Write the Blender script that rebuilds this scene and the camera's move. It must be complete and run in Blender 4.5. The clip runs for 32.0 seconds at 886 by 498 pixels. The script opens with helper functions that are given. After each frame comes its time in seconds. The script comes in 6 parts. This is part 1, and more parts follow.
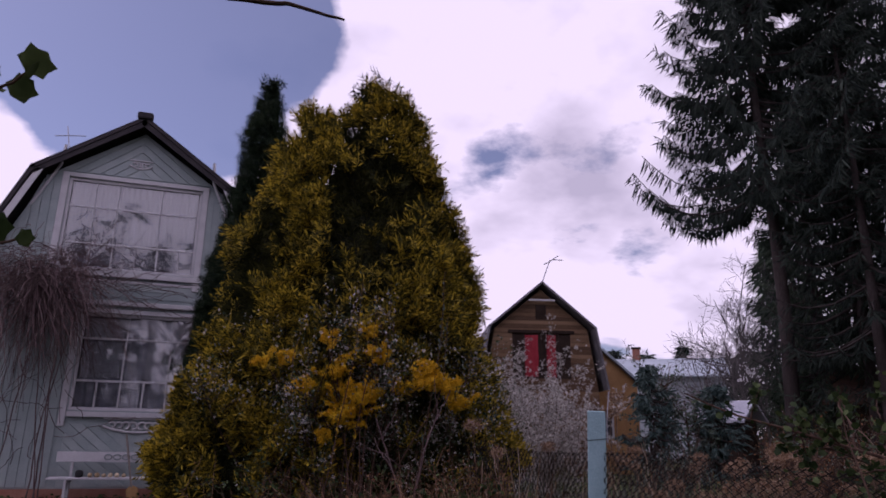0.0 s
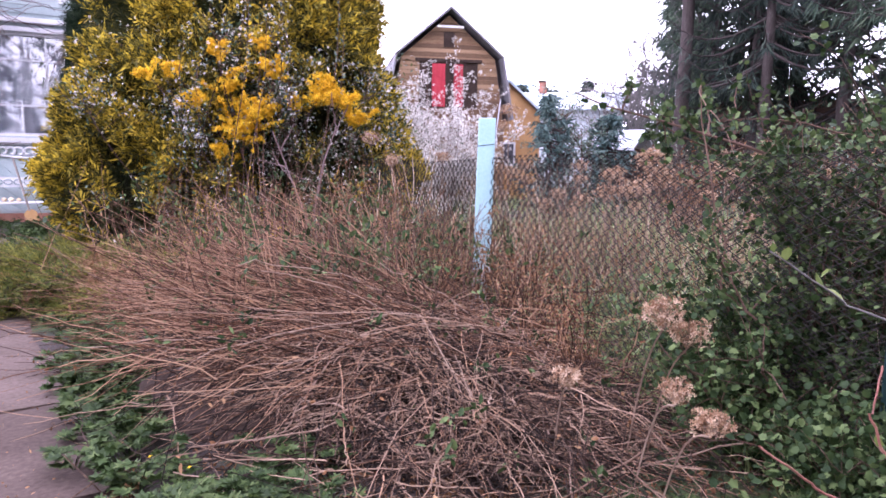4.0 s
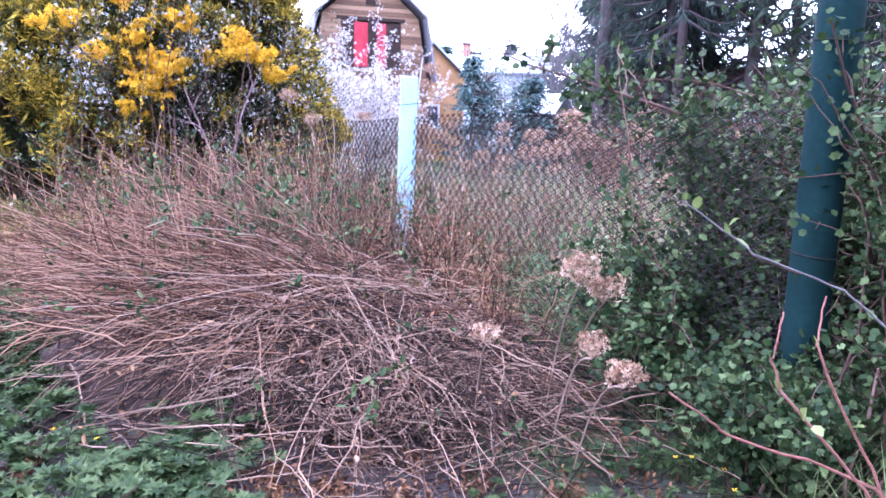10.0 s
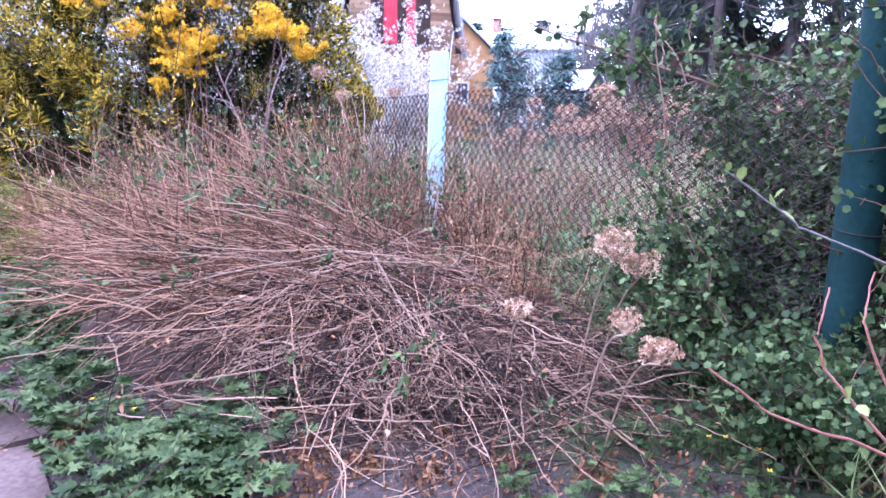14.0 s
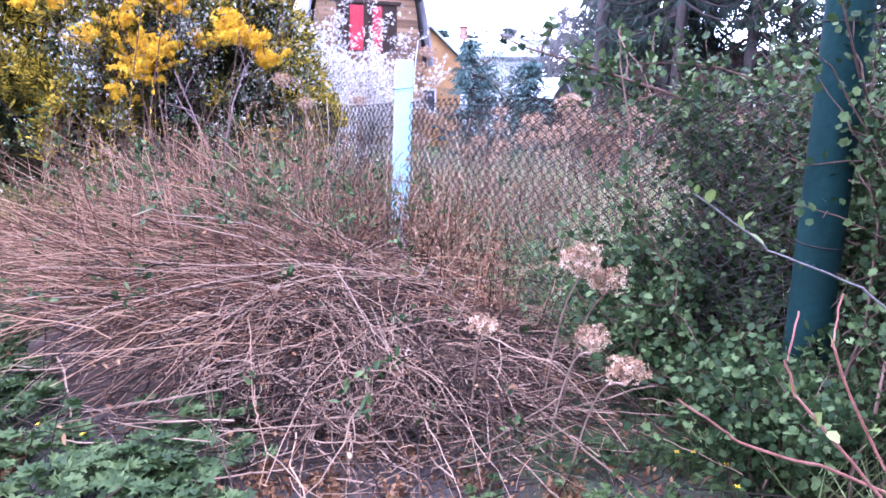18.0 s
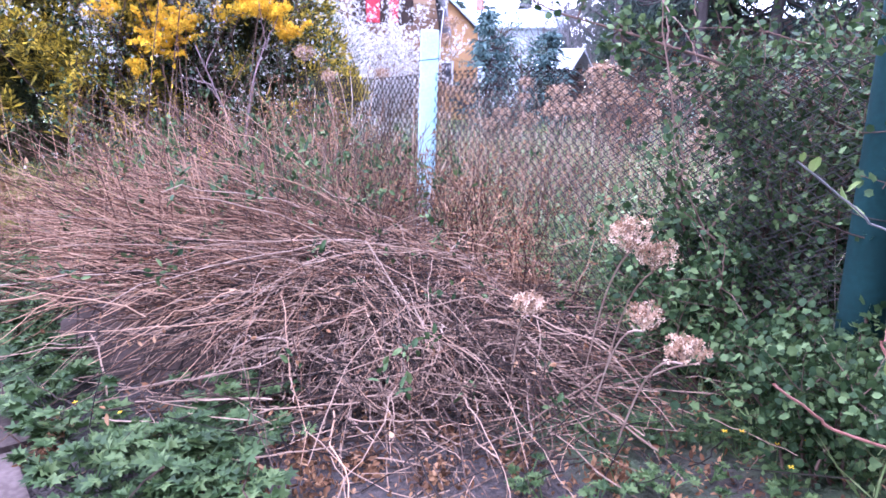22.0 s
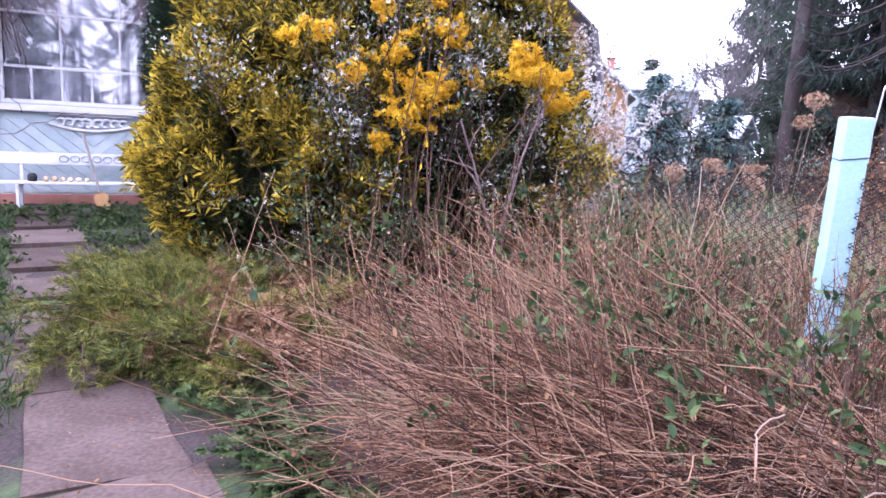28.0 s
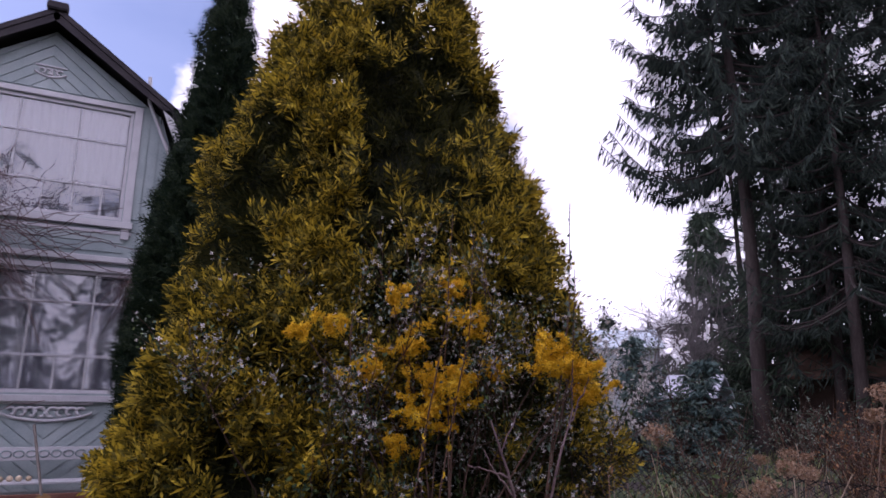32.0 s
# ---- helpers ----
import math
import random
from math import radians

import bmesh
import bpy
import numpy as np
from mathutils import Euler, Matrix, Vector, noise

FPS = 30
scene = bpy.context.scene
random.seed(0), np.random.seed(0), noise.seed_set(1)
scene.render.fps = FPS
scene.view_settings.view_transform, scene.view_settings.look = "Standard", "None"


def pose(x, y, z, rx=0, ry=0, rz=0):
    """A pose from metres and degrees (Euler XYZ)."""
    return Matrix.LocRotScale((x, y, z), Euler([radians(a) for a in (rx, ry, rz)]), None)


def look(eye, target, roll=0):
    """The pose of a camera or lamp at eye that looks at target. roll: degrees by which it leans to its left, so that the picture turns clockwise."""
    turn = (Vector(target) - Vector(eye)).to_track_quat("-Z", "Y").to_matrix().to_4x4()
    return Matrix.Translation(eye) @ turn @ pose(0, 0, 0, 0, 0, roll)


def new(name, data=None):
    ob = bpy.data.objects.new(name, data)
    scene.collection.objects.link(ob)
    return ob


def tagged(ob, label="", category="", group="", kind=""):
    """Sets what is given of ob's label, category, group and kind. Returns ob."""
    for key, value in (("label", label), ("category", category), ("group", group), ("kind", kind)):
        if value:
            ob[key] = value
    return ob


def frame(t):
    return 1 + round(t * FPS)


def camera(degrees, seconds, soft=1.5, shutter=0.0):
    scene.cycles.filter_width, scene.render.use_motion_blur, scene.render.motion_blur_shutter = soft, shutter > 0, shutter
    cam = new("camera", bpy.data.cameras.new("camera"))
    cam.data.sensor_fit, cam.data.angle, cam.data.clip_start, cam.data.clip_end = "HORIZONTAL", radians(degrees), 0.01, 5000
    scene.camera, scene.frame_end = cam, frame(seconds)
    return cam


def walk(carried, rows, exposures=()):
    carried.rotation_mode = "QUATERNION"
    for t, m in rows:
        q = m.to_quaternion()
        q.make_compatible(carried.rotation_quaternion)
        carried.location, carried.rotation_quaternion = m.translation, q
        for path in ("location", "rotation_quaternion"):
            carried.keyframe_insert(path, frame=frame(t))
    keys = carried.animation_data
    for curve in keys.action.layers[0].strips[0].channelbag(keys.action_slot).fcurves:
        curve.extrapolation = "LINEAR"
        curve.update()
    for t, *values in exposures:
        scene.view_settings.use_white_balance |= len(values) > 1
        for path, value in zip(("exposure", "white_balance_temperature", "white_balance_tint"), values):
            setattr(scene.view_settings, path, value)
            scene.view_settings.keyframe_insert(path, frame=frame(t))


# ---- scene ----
cam = camera(67.0, 32.0, soft=1.65)
PATH = [
    (0, (0.51, 0.054, 1.657), (1.088, 1.893, 2.189), 1.1),
    (0.5, (0.546, 0.085, 1.581), (1.174, 1.951, 1.932), 1.1),
    (1, (0.554, 0.051, 1.539), (1.286, 1.896, 1.781), 1.0),
    (1.5, (0.567, 0.031, 1.503), (1.359, 1.863, 1.632), 0.5),
    (2, (0.588, 0.024, 1.484), (1.376, 1.862, 1.514), 0.8),
    (2.5, (0.606, 0.02, 1.45), (1.444, 1.835, 1.412), 0.8),
    (3, (0.629, 0.039, 1.452), (1.476, 1.849, 1.367), 0.9),
    (3.5, (0.629, 0.019, 1.446), (1.458, 1.835, 1.319), 0.8),
    (4, (0.64, 0.014, 1.419), (1.49, 1.808, 1.184), 0.7),
    (4.5, (0.639, 0.033, 1.402), (1.529, 1.797, 1.091), 0.9),
    (6.5, (0.645, 0.052, 1.401), (1.456, 1.851, 1.079), 1.0),
    (7, (0.656, 0.059, 1.394), (1.485, 1.846, 1.054), 1.3),
    (7.5, (0.653, 0.056, 1.393), (1.465, 1.849, 1.037), 0.5),
    (8, (0.65, 0.062, 1.399), (1.473, 1.85, 1.043), 0.7),
    (8.5, (0.646, 0.06, 1.403), (1.493, 1.846, 1.095), 0.7),
    (9, (0.656, 0.058, 1.397), (1.588, 1.797, 1.072), 1.2),
    (9.5, (0.665, 0.046, 1.396), (1.672, 1.74, 1.059), 1.3),
    (10, (0.677, 0.04, 1.391), (1.717, 1.714, 1.053), 1.2),
    (10.5, (0.675, 0.048, 1.385), (1.714, 1.722, 1.039), 1.8),
    (11, (0.669, 0.05, 1.383), (1.693, 1.732, 1.034), 1.6),
    (11.5, (0.676, 0.052, 1.384), (1.694, 1.739, 1.04), 1.5),
    (12, (0.677, 0.052, 1.384), (1.691, 1.743, 1.049), 1.4),
    (12.5, (0.678, 0.049, 1.392), (1.679, 1.75, 1.071), 1.3),
    (13, (0.673, 0.055, 1.389), (1.637, 1.773, 1.043), 1.0),
    (13.5, (0.677, 0.064, 1.385), (1.629, 1.789, 1.042), 1.1),
    (14, (0.678, 0.058, 1.375), (1.639, 1.765, 0.973), 1.0),
    (14.5, (0.687, 0.045, 1.366), (1.724, 1.7, 0.934), 1.7),
    (15, (0.691, 0.027, 1.367), (1.78, 1.647, 0.93), 1.7),
    (15.5, (0.696, 0.023, 1.369), (1.832, 1.619, 0.968), 1.2),
    (17.5, (0.733, 0.104, 1.399), (1.8, 1.76, 1.054), 1.1),
    (18, (0.729, 0.111, 1.396), (1.773, 1.773, 1.014), 1.2),
    (18.5, (0.732, 0.117, 1.39), (1.754, 1.788, 0.985), 1.1),
    (19, (0.738, 0.113, 1.394), (1.756, 1.79, 1.006), 0.2),
    (19.5, (0.734, 0.111, 1.396), (1.749, 1.788, 0.998), 0.4),
    (20, (0.73, 0.119, 1.394), (1.736, 1.797, 0.977), 0.7),
    (20.5, (0.722, 0.125, 1.397), (1.719, 1.808, 0.981), 0.8),
    (21, (0.715, 0.138, 1.396), (1.705, 1.823, 0.975), 0.9),
    (21.5, (0.705, 0.165, 1.394), (1.697, 1.839, 0.935), 1.4),
    (22, (0.69, 0.224, 1.381), (1.686, 1.896, 0.924), 0.6),
    (22.5, (0.689, 0.258, 1.347), (1.623, 1.944, 0.815), 0.7),
    (23, (0.759, 0.343, 1.33), (1.59, 2.085, 0.805), -0.4),
    (23.5, (0.812, 0.44, 1.319), (1.687, 2.172, 0.836), 0.2),
    (24, (0.828, 0.492, 1.301), (1.742, 2.213, 0.849), 1.6),
    (24.5, (0.817, 0.558, 1.294), (1.706, 2.292, 0.843), 1.5),
    (25, (0.724, 0.709, 1.288), (1.624, 2.426, 0.798), 1.9),
    (25.5, (0.679, 0.896, 1.207), (1.604, 2.599, 0.712), 2.2),
    (26, (0.719, 1.116, 1.241), (1.559, 2.868, 0.768), 3.8),
    (26.5, (0.620, 1.560, 1.360), (1.413, 3.340, 0.910), 3.6),
    (28.5, (-0.3, 2.766, 1.681), (0.458, 4.606, 1.48), 2.1),
    (29, (-0.379, 3.001, 1.739), (0.337, 4.867, 1.659), 1.6),
    (29.5, (-0.368, 3.158, 1.768), (0.32, 5.035, 1.721), 0.4),
    (30, (-0.242, 3.3, 1.803), (0.438, 5.18, 1.864), 1.6),
    (30.5, (-0.298, 3.338, 1.842), (0.417, 5.202, 1.957), 1.3),
    (31, (-0.378, 3.311, 1.92), (0.329, 5.137, 2.324), 1.8),
    (31.5, (-0.391, 3.235, 1.956), (0.331, 4.998, 2.563), 1.3),
    (32, (-0.354, 3.245, 1.925), (0.499, 4.997, 2.374), 0.8),
]
EXPOSURES = [(0.0, -3.27, 6000, 44), (0.5, -3.10, 6000, 44), (1.0, -2.45, 5800, 42), (1.5, -2.23, 5900, 38), (2.0, -1.62, 5850, 36), (3.0, -0.76, 5850, 34), (4.0, -0.40, 5700, 36), (4.5, -0.10, 5000, 36),
             (7.0, 0.13, 4850, 35), (12.0, 0.3, 4850, 36), (22.0, 0.37, 4850, 36), (26.0, 0.4, 4780, 35), (28.5, -0.45, 5550, 36), (30.0, -0.6, 5750, 37), (30.9, -0.95, 5650, 37), (31.2, -1.90, 5800, 36), (31.6, -2.33, 5800, 38), (32.0, -2.36, 5800, 38)]
walk(cam, [(t, look(eye, target, roll)) for t, eye, target, roll in PATH], EXPOSURES)

# ---- world, sun and sky ----
SUN_EL, SUN_AZ = 46.0, 308.0          # degrees; azimuth clockwise from +y
sun_dir = Vector((math.sin(radians(SUN_AZ)) * math.cos(radians(SUN_EL)), math.cos(radians(SUN_AZ)) * math.cos(radians(SUN_EL)), math.sin(radians(SUN_EL))))


def make_world():
    world = bpy.data.worlds.new("sky")
    world.use_nodes = True
    scene.world = world
    nt = world.node_tree
    nt.nodes.clear()
    n, link = nt.nodes.new, nt.links.new
    out, back = n("ShaderNodeOutputWorld"), n("ShaderNodeBackground")
    sky = n("ShaderNodeTexSky")
    sky.sky_type, sky.sun_disc = "NISHITA", False
    sky.sun_elevation, sky.sun_rotation = radians(SUN_EL), radians(SUN_AZ)
    sky.altitude, sky.air_density, sky.dust_density, sky.ozone_density = 150, 1.0, 0.6, 1.6
    co = n("ShaderNodeTexCoord")
    # flatten the dome so that clouds shrink and crowd towards the horizon
    sep = n("ShaderNodeSeparateXYZ")
    link(co.outputs["Generated"], sep.inputs[0])
    add = n("ShaderNodeMath"); add.operation = "ADD"; add.inputs[1].default_value = 0.28
    mx = n("ShaderNodeMath"); mx.operation = "MAXIMUM"; mx.inputs[1].default_value = 0.0
    link(sep.outputs[2], mx.inputs[0]); link(mx.outputs[0], add.inputs[0])
    dx = n("ShaderNodeMath"); dx.operation = "DIVIDE"
    dy = n("ShaderNodeMath"); dy.operation = "DIVIDE"
    link(sep.outputs[0], dx.inputs[0]); link(add.outputs[0], dx.inputs[1])
    link(sep.outputs[1], dy.inputs[0]); link(add.outputs[0], dy.inputs[1])
    comb = n("ShaderNodeCombineXYZ")
    link(dx.outputs[0], comb.inputs[0]); link(dy.outputs[0], comb.inputs[1]); comb.inputs[2].default_value = CLOUD_SEED
    big = n("ShaderNodeTexNoise"); big.inputs["Scale"].default_value = 1.5; big.inputs["Detail"].default_value = 9; big.inputs["Roughness"].default_value = 0.55
    link(comb.outputs[0], big.inputs["Vector"])
    cover = n("ShaderNodeValToRGB")
    cover.color_ramp.elements[0].position, cover.color_ramp.elements[1].position = 0.315, 0.375
    cover.color_ramp.elements[0].color = (0.1, 0.1, 0.1, 1)
    # a clear gap over the house
    gap = n("ShaderNodeVectorMath"); gap.operation = "DOT_PRODUCT"
    gap.inputs[1].default_value = Vector((-0.13, 0.85, 0.53)).normalized()
    link(co.outputs["Generated"], gap.inputs[0])
    open_sky = n("ShaderNodeMapRange"); open_sky.interpolation_type = "SMOOTHSTEP"
    open_sky.inputs["From Min"].default_value, open_sky.inputs["From Max"].default_value = 0.962, 0.986
    open_sky.inputs["To Min"].default_value, open_sky.inputs["To Max"].default_value = 0.0, 0.3
    link(gap.outputs["Value"], open_sky.inputs["Value"])
    less = n("ShaderNodeMath"); less.operation = "SUBTRACT"
    link(big.outputs["Fac"], less.inputs[0]); link(open_sky.outputs[0], less.inputs[1])
    link(less.outputs[0], cover.inputs[0])
    puff = n("ShaderNodeTexNoise"); puff.inputs["Scale"].default_value = 2.3; puff.inputs["Detail"].default_value = 6
    link(comb.outputs[0], puff.inputs["Vector"])
    body = n("ShaderNodeValToRGB")
    e = body.color_ramp.elements
    e[0].position, e[0].color = 0.33, (46.0, 46.0, 50.0, 1)
    e[1].position, e[1].color = 0.51, (82.0, 80.5, 82.0, 1)
    link(puff.outputs["Fac"], body.inputs[0])
    mix = n("ShaderNodeMix"); mix.data_type = "RGBA"
    link(cover.outputs[0], mix.inputs["Factor"])
    clear = n("ShaderNodeVectorMath"); clear.operation = "SCALE"; clear.inputs["Scale"].default_value = 6.5
    link(sky.outputs[0], clear.inputs[0]); link(clear.outputs[0], mix.inputs[6]); link(body.outputs[0], mix.inputs[7])
    link(mix.outputs[2], back.inputs[0])
    back.inputs[1].default_value = SKY_STRENGTH
    link(back.outputs[0], out.inputs[0])


CLOUD_SEED = 3.7
SKY_STRENGTH = 0.10
make_world()
sun = new("sun", bpy.data.lights.new("sun", "SUN"))
sun.data.energy, sun.data.angle, sun.data.color = 1.5, radians(16), (1.0, 0.95, 0.88)
sun.matrix_world = look(sun_dir * 50, (0, 0, 0))


# ---- materials ----
def surface(name, dark, mid, light, scale=6.0, fine=60.0, rough=0.85, bump=0.25, vary=None, amount=0.5, through_light=0.0, metal=0.0, stretch=(1, 1, 1), coat=0.0):
    """A worn, uneven surface: three tones mixed by broad and fine noise and by piece (vary: island or object)."""
    m = bpy.data.materials.new(name)
    m.use_nodes = True
    nt = m.node_tree
    n, link = nt.nodes.new, nt.links.new
    bsdf, out = nt.nodes["Principled BSDF"], nt.nodes["Material Output"]
    co, mp = n("ShaderNodeTexCoord"), n("ShaderNodeMapping")
    mp.inputs["Scale"].default_value = stretch
    link(co.outputs["Object"], mp.inputs[0])
    a, b = n("ShaderNodeTexNoise"), n("ShaderNodeTexNoise")
    a.inputs["Scale"].default_value, a.inputs["Detail"].default_value = scale, 4
    b.inputs["Scale"].default_value, b.inputs["Detail"].default_value = fine, 3
    link(mp.outputs[0], a.inputs["Vector"]); link(mp.outputs[0], b.inputs["Vector"])
    mix = n("ShaderNodeMath"); mix.operation = "MULTIPLY_ADD"; mix.inputs[1].default_value = 0.45
    link(b.outputs["Fac"], mix.inputs[0])
    half = n("ShaderNodeMath"); half.operation = "MULTIPLY"; half.inputs[1].default_value = 0.55
    link(a.outputs["Fac"], half.inputs[0]); link(half.outputs[0], mix.inputs[2])
    value = mix.outputs[0]
    if vary:
        if vary == "island":
            r = n("ShaderNodeNewGeometry").outputs["Random Per Island"]
        else:
            r = n("ShaderNodeObjectInfo").outputs["Random"]
        k = n("ShaderNodeMapRange"); k.inputs["To Min"].default_value, k.inputs["To Max"].default_value = -amount / 2, amount / 2
        link(r, k.inputs["Value"])
        s = n("ShaderNodeMath"); s.operation = "ADD"
        link(value, s.inputs[0]); link(k.outputs[0], s.inputs[1])
        value = s.outputs[0]
    ramp = n("ShaderNodeValToRGB")
    ramp.color_ramp.elements[0].position, ramp.color_ramp.elements[0].color = 0.25, (*dark, 1)
    ramp.color_ramp.elements[1].position, ramp.color_ramp.elements[1].color = 0.75, (*light, 1)
    e = ramp.color_ramp.elements.new(0.5); e.color = (*mid, 1)
    link(value, ramp.inputs[0])
    link(ramp.outputs[0], bsdf.inputs["Base Color"])
    bsdf.inputs["Roughness"].default_value, bsdf.inputs["Metallic"].default_value = rough, metal
    bsdf.inputs["Coat Weight"].default_value = coat
    if bump:
        bp = n("ShaderNodeBump"); bp.inputs["Strength"].default_value, bp.inputs["Distance"].default_value = bump, 0.01
        link(b.outputs["Fac"], bp.inputs["Height"]); link(bp.outputs[0], bsdf.inputs["Normal"])
    bsdf.inputs["Specular IOR Level"].default_value = 0.18 if vary == "island" or rough >= 0.85 else 0.4
    if through_light:
        t, sh = n("ShaderNodeBsdfTranslucent"), n("ShaderNodeMixShader")
        link(ramp.outputs[0], t.inputs[0])
        sh.inputs[0].default_value = through_light
        link(bsdf.outputs[0], sh.inputs[1]); link(t.outputs[0], sh.inputs[2]); link(sh.outputs[0], out.inputs[0])
    return m


def glass(name, tint, rough=0.05, alpha=0.25):
    m = bpy.data.materials.new(name)
    m.use_nodes = True
    nt = m.node_tree
    n, link = nt.nodes.new, nt.links.new
    out = nt.nodes["Material Output"]
    nt.nodes.remove(nt.nodes["Principled BSDF"])
    tr, gl, fr, mix = n("ShaderNodeBsdfTransparent"), n("ShaderNodeBsdfGlossy"), n("ShaderNodeFresnel"), n("ShaderNodeMixShader")
    tr.inputs[0].default_value = (*tint, 1)
    gl.inputs["Roughness"].default_value = rough
    fr.inputs[0].default_value = 1.55
    ad = n("ShaderNodeMath"); ad.operation = "ADD"; ad.inputs[1].default_value = alpha
    link(fr.outputs[0], ad.inputs[0]); link(ad.outputs[0], mix.inputs[0])
    link(tr.outputs[0], mix.inputs[1]); link(gl.outputs[0], mix.inputs[2]); link(mix.outputs[0], out.inputs[0])
    return m


# ---- mesh helpers ----
def mesh_of(name, verts, faces, material, smooth=False):
    """One mesh from a (n, 3) array and a list of face arrays, each (m, 3) or (m, 4)."""
    me = bpy.data.meshes.new(name)
    verts = np.asarray(verts, np.float32).reshape(-1, 3)
    faces = [np.asarray(f, np.int32) for f in faces if len(f)]
    me.vertices.add(len(verts)); me.vertices.foreach_set("co", verts.ravel())
    loops = np.concatenate([f.ravel() for f in faces])
    counts = np.concatenate([np.full(len(f), f.shape[1], np.int32) for f in faces])
    me.loops.add(len(loops)); me.loops.foreach_set("vertex_index", loops)
    me.polygons.add(len(counts))
    me.polygons.foreach_set("loop_start", np.concatenate([[0], np.cumsum(counts)[:-1]]).astype(np.int32))
    me.update(calc_edges=True)
    me.polygons.foreach_set("use_smooth", np.full(len(counts), bool(smooth)))
    me.validate()
    if material:
        me.materials.append(material)
    return me


class Soup:
    """Collects vertices and faces of many small pieces for one mesh."""
    def __init__(self):
        self.v, self.f, self.n = [], [], 0

    def add(self, verts, faces):
        verts = np.asarray(verts, float).reshape(-1, 3)
        for f in faces:
            self.f.append(np.asarray(f, np.int64) + self.n)
        self.v.append(verts); self.n += len(verts)
        return self

    def mesh(self, name, material, smooth=False):
        return mesh_of(name, np.concatenate(self.v), self.f, material, smooth)


def thing(name, data=None, at=None, label="", category="", group="", kind=""):
    ob = new(name, data)
    if at is not None:
        ob.matrix_world = at
    return tagged(ob, label, category, group, kind)


def part(name, data, parent, label="", at=None):
    ob = new(name, data)
    ob.parent = parent
    if at is not None:
        ob.matrix_basis = at
    if name in ("bloom", "limbwork", "stalk"):
        tagged(ob, label, kind="stuff")
    elif label:
        tagged(ob, label)
    return ob


def unit(v):
    v = np.asarray(v, float)
    return v / np.maximum(np.linalg.norm(v, axis=-1, keepdims=True), 1e-9)


def tubes(paths, radii, sides=4, caps=False):
    """Tubes along (b, n, 3) paths with (b, n) radii: vertices and quads."""
    paths = np.asarray(paths, float); b, n, _ = paths.shape
    radii = np.broadcast_to(np.asarray(radii, float), (b, n))
    tan = unit(np.gradient(paths, axis=1))
    ref = np.where(np.abs(tan[..., 2:3]) > 0.9, np.array([1.0, 0, 0]), np.array([0, 0, 1.0]))
    side = unit(np.cross(tan, ref)); up = np.cross(side, tan)
    a = np.arange(sides) * 2 * np.pi / sides
    ring = side[:, :, None] * np.cos(a)[:, None] + up[:, :, None] * np.sin(a)[:, None]
    v = paths[:, :, None] + ring * radii[:, :, None, None]
    i = np.arange(b * n * sides).reshape(b, n, sides)
    j = np.roll(i, -1, axis=2)
    q = np.stack([i[:, :-1], j[:, :-1], j[:, 1:], i[:, 1:]], -1).reshape(-1, 4)
    faces = [q]
    if caps and sides == 4:
        faces += [i[:, 0, ::-1].reshape(-1, 4), i[:, -1].reshape(-1, 4)]
    return v.reshape(-1, 3), faces


def scatter(tv, tf, pos, fwd, up, size):
    """Copies of a small template (x along fwd, z along up) as vertices and faces."""
    tv = np.asarray(tv, float); pos = np.asarray(pos, float); b, k = len(pos), len(tv)
    fwd = unit(fwd); side = unit(np.cross(up, fwd)); up = np.cross(fwd, side)
    size = np.asarray(size, float)
    size = size[:, None] * np.ones(3) if size.ndim == 1 else size
    t = tv[None] * size[:, None]
    v = pos[:, None] + t[..., 0:1] * fwd[:, None] + t[..., 1:2] * side[:, None] + t[..., 2:3] * up[:, None]
    off = (np.arange(b) * k)[:, None, None]
    return v.reshape(-1, 3), [(np.asarray(f)[None] + off).reshape(-1, np.asarray(f).shape[1]) for f in tf]


def stems(rng, start, way, length, droop=0.3, wobble=0.06, n=7):
    """Bent stems: (b, n, 3) paths from start along way, sagging by droop times length."""
    start, way = np.asarray(start, float), unit(way); b = len(start)
    s = np.linspace(0, 1, n)[None, :, None]
    length = np.asarray(length, float)[:, None, None] * np.ones((b, 1, 1))
    p = start[:, None] + way[:, None] * s * length
    droop = np.broadcast_to(np.asarray(droop, float).reshape(-1, 1), (b, 1))
    p[..., 2] -= droop * length[:, :, 0] * s[..., 0] ** 2
    w = np.cumsum(rng.normal(0, 1, (b, n, 3)), 1) * (s > 0)
    return p + w * wobble * length / math.sqrt(n)


def box(sx, sy, sz, at=(0, 0, 0), bevel=0.0):
    """Vertices and faces of a box centred at a place, with cut edges if bevelled."""
    bm = bmesh.new()
    bmesh.ops.create_cube(bm, size=1.0, matrix=Matrix.Translation(at) @ Matrix.Diagonal((sx, sy, sz, 1)))
    if bevel:
        bmesh.ops.bevel(bm, geom=bm.edges[:], offset=bevel, segments=1, affect="EDGES")
    bmesh.ops.triangulate(bm, faces=[f for f in bm.faces if len(f.verts) > 4])
    v = [tuple(p.co) for p in bm.verts]
    bm.verts.index_update()
    q = [[p.index for p in f.verts] for f in bm.faces if len(f.verts) == 4]
    t = [[p.index for p in f.verts] for f in bm.faces if len(f.verts) == 3]
    bm.free()
    return v, [x for x in (q, t) if x]


def box_mesh(name, sx, sy, sz, material, bevel=0.0, at=(0, 0, 0)):
    v, f = box(sx, sy, sz, at, bevel)
    return mesh_of(name, v, f, material)


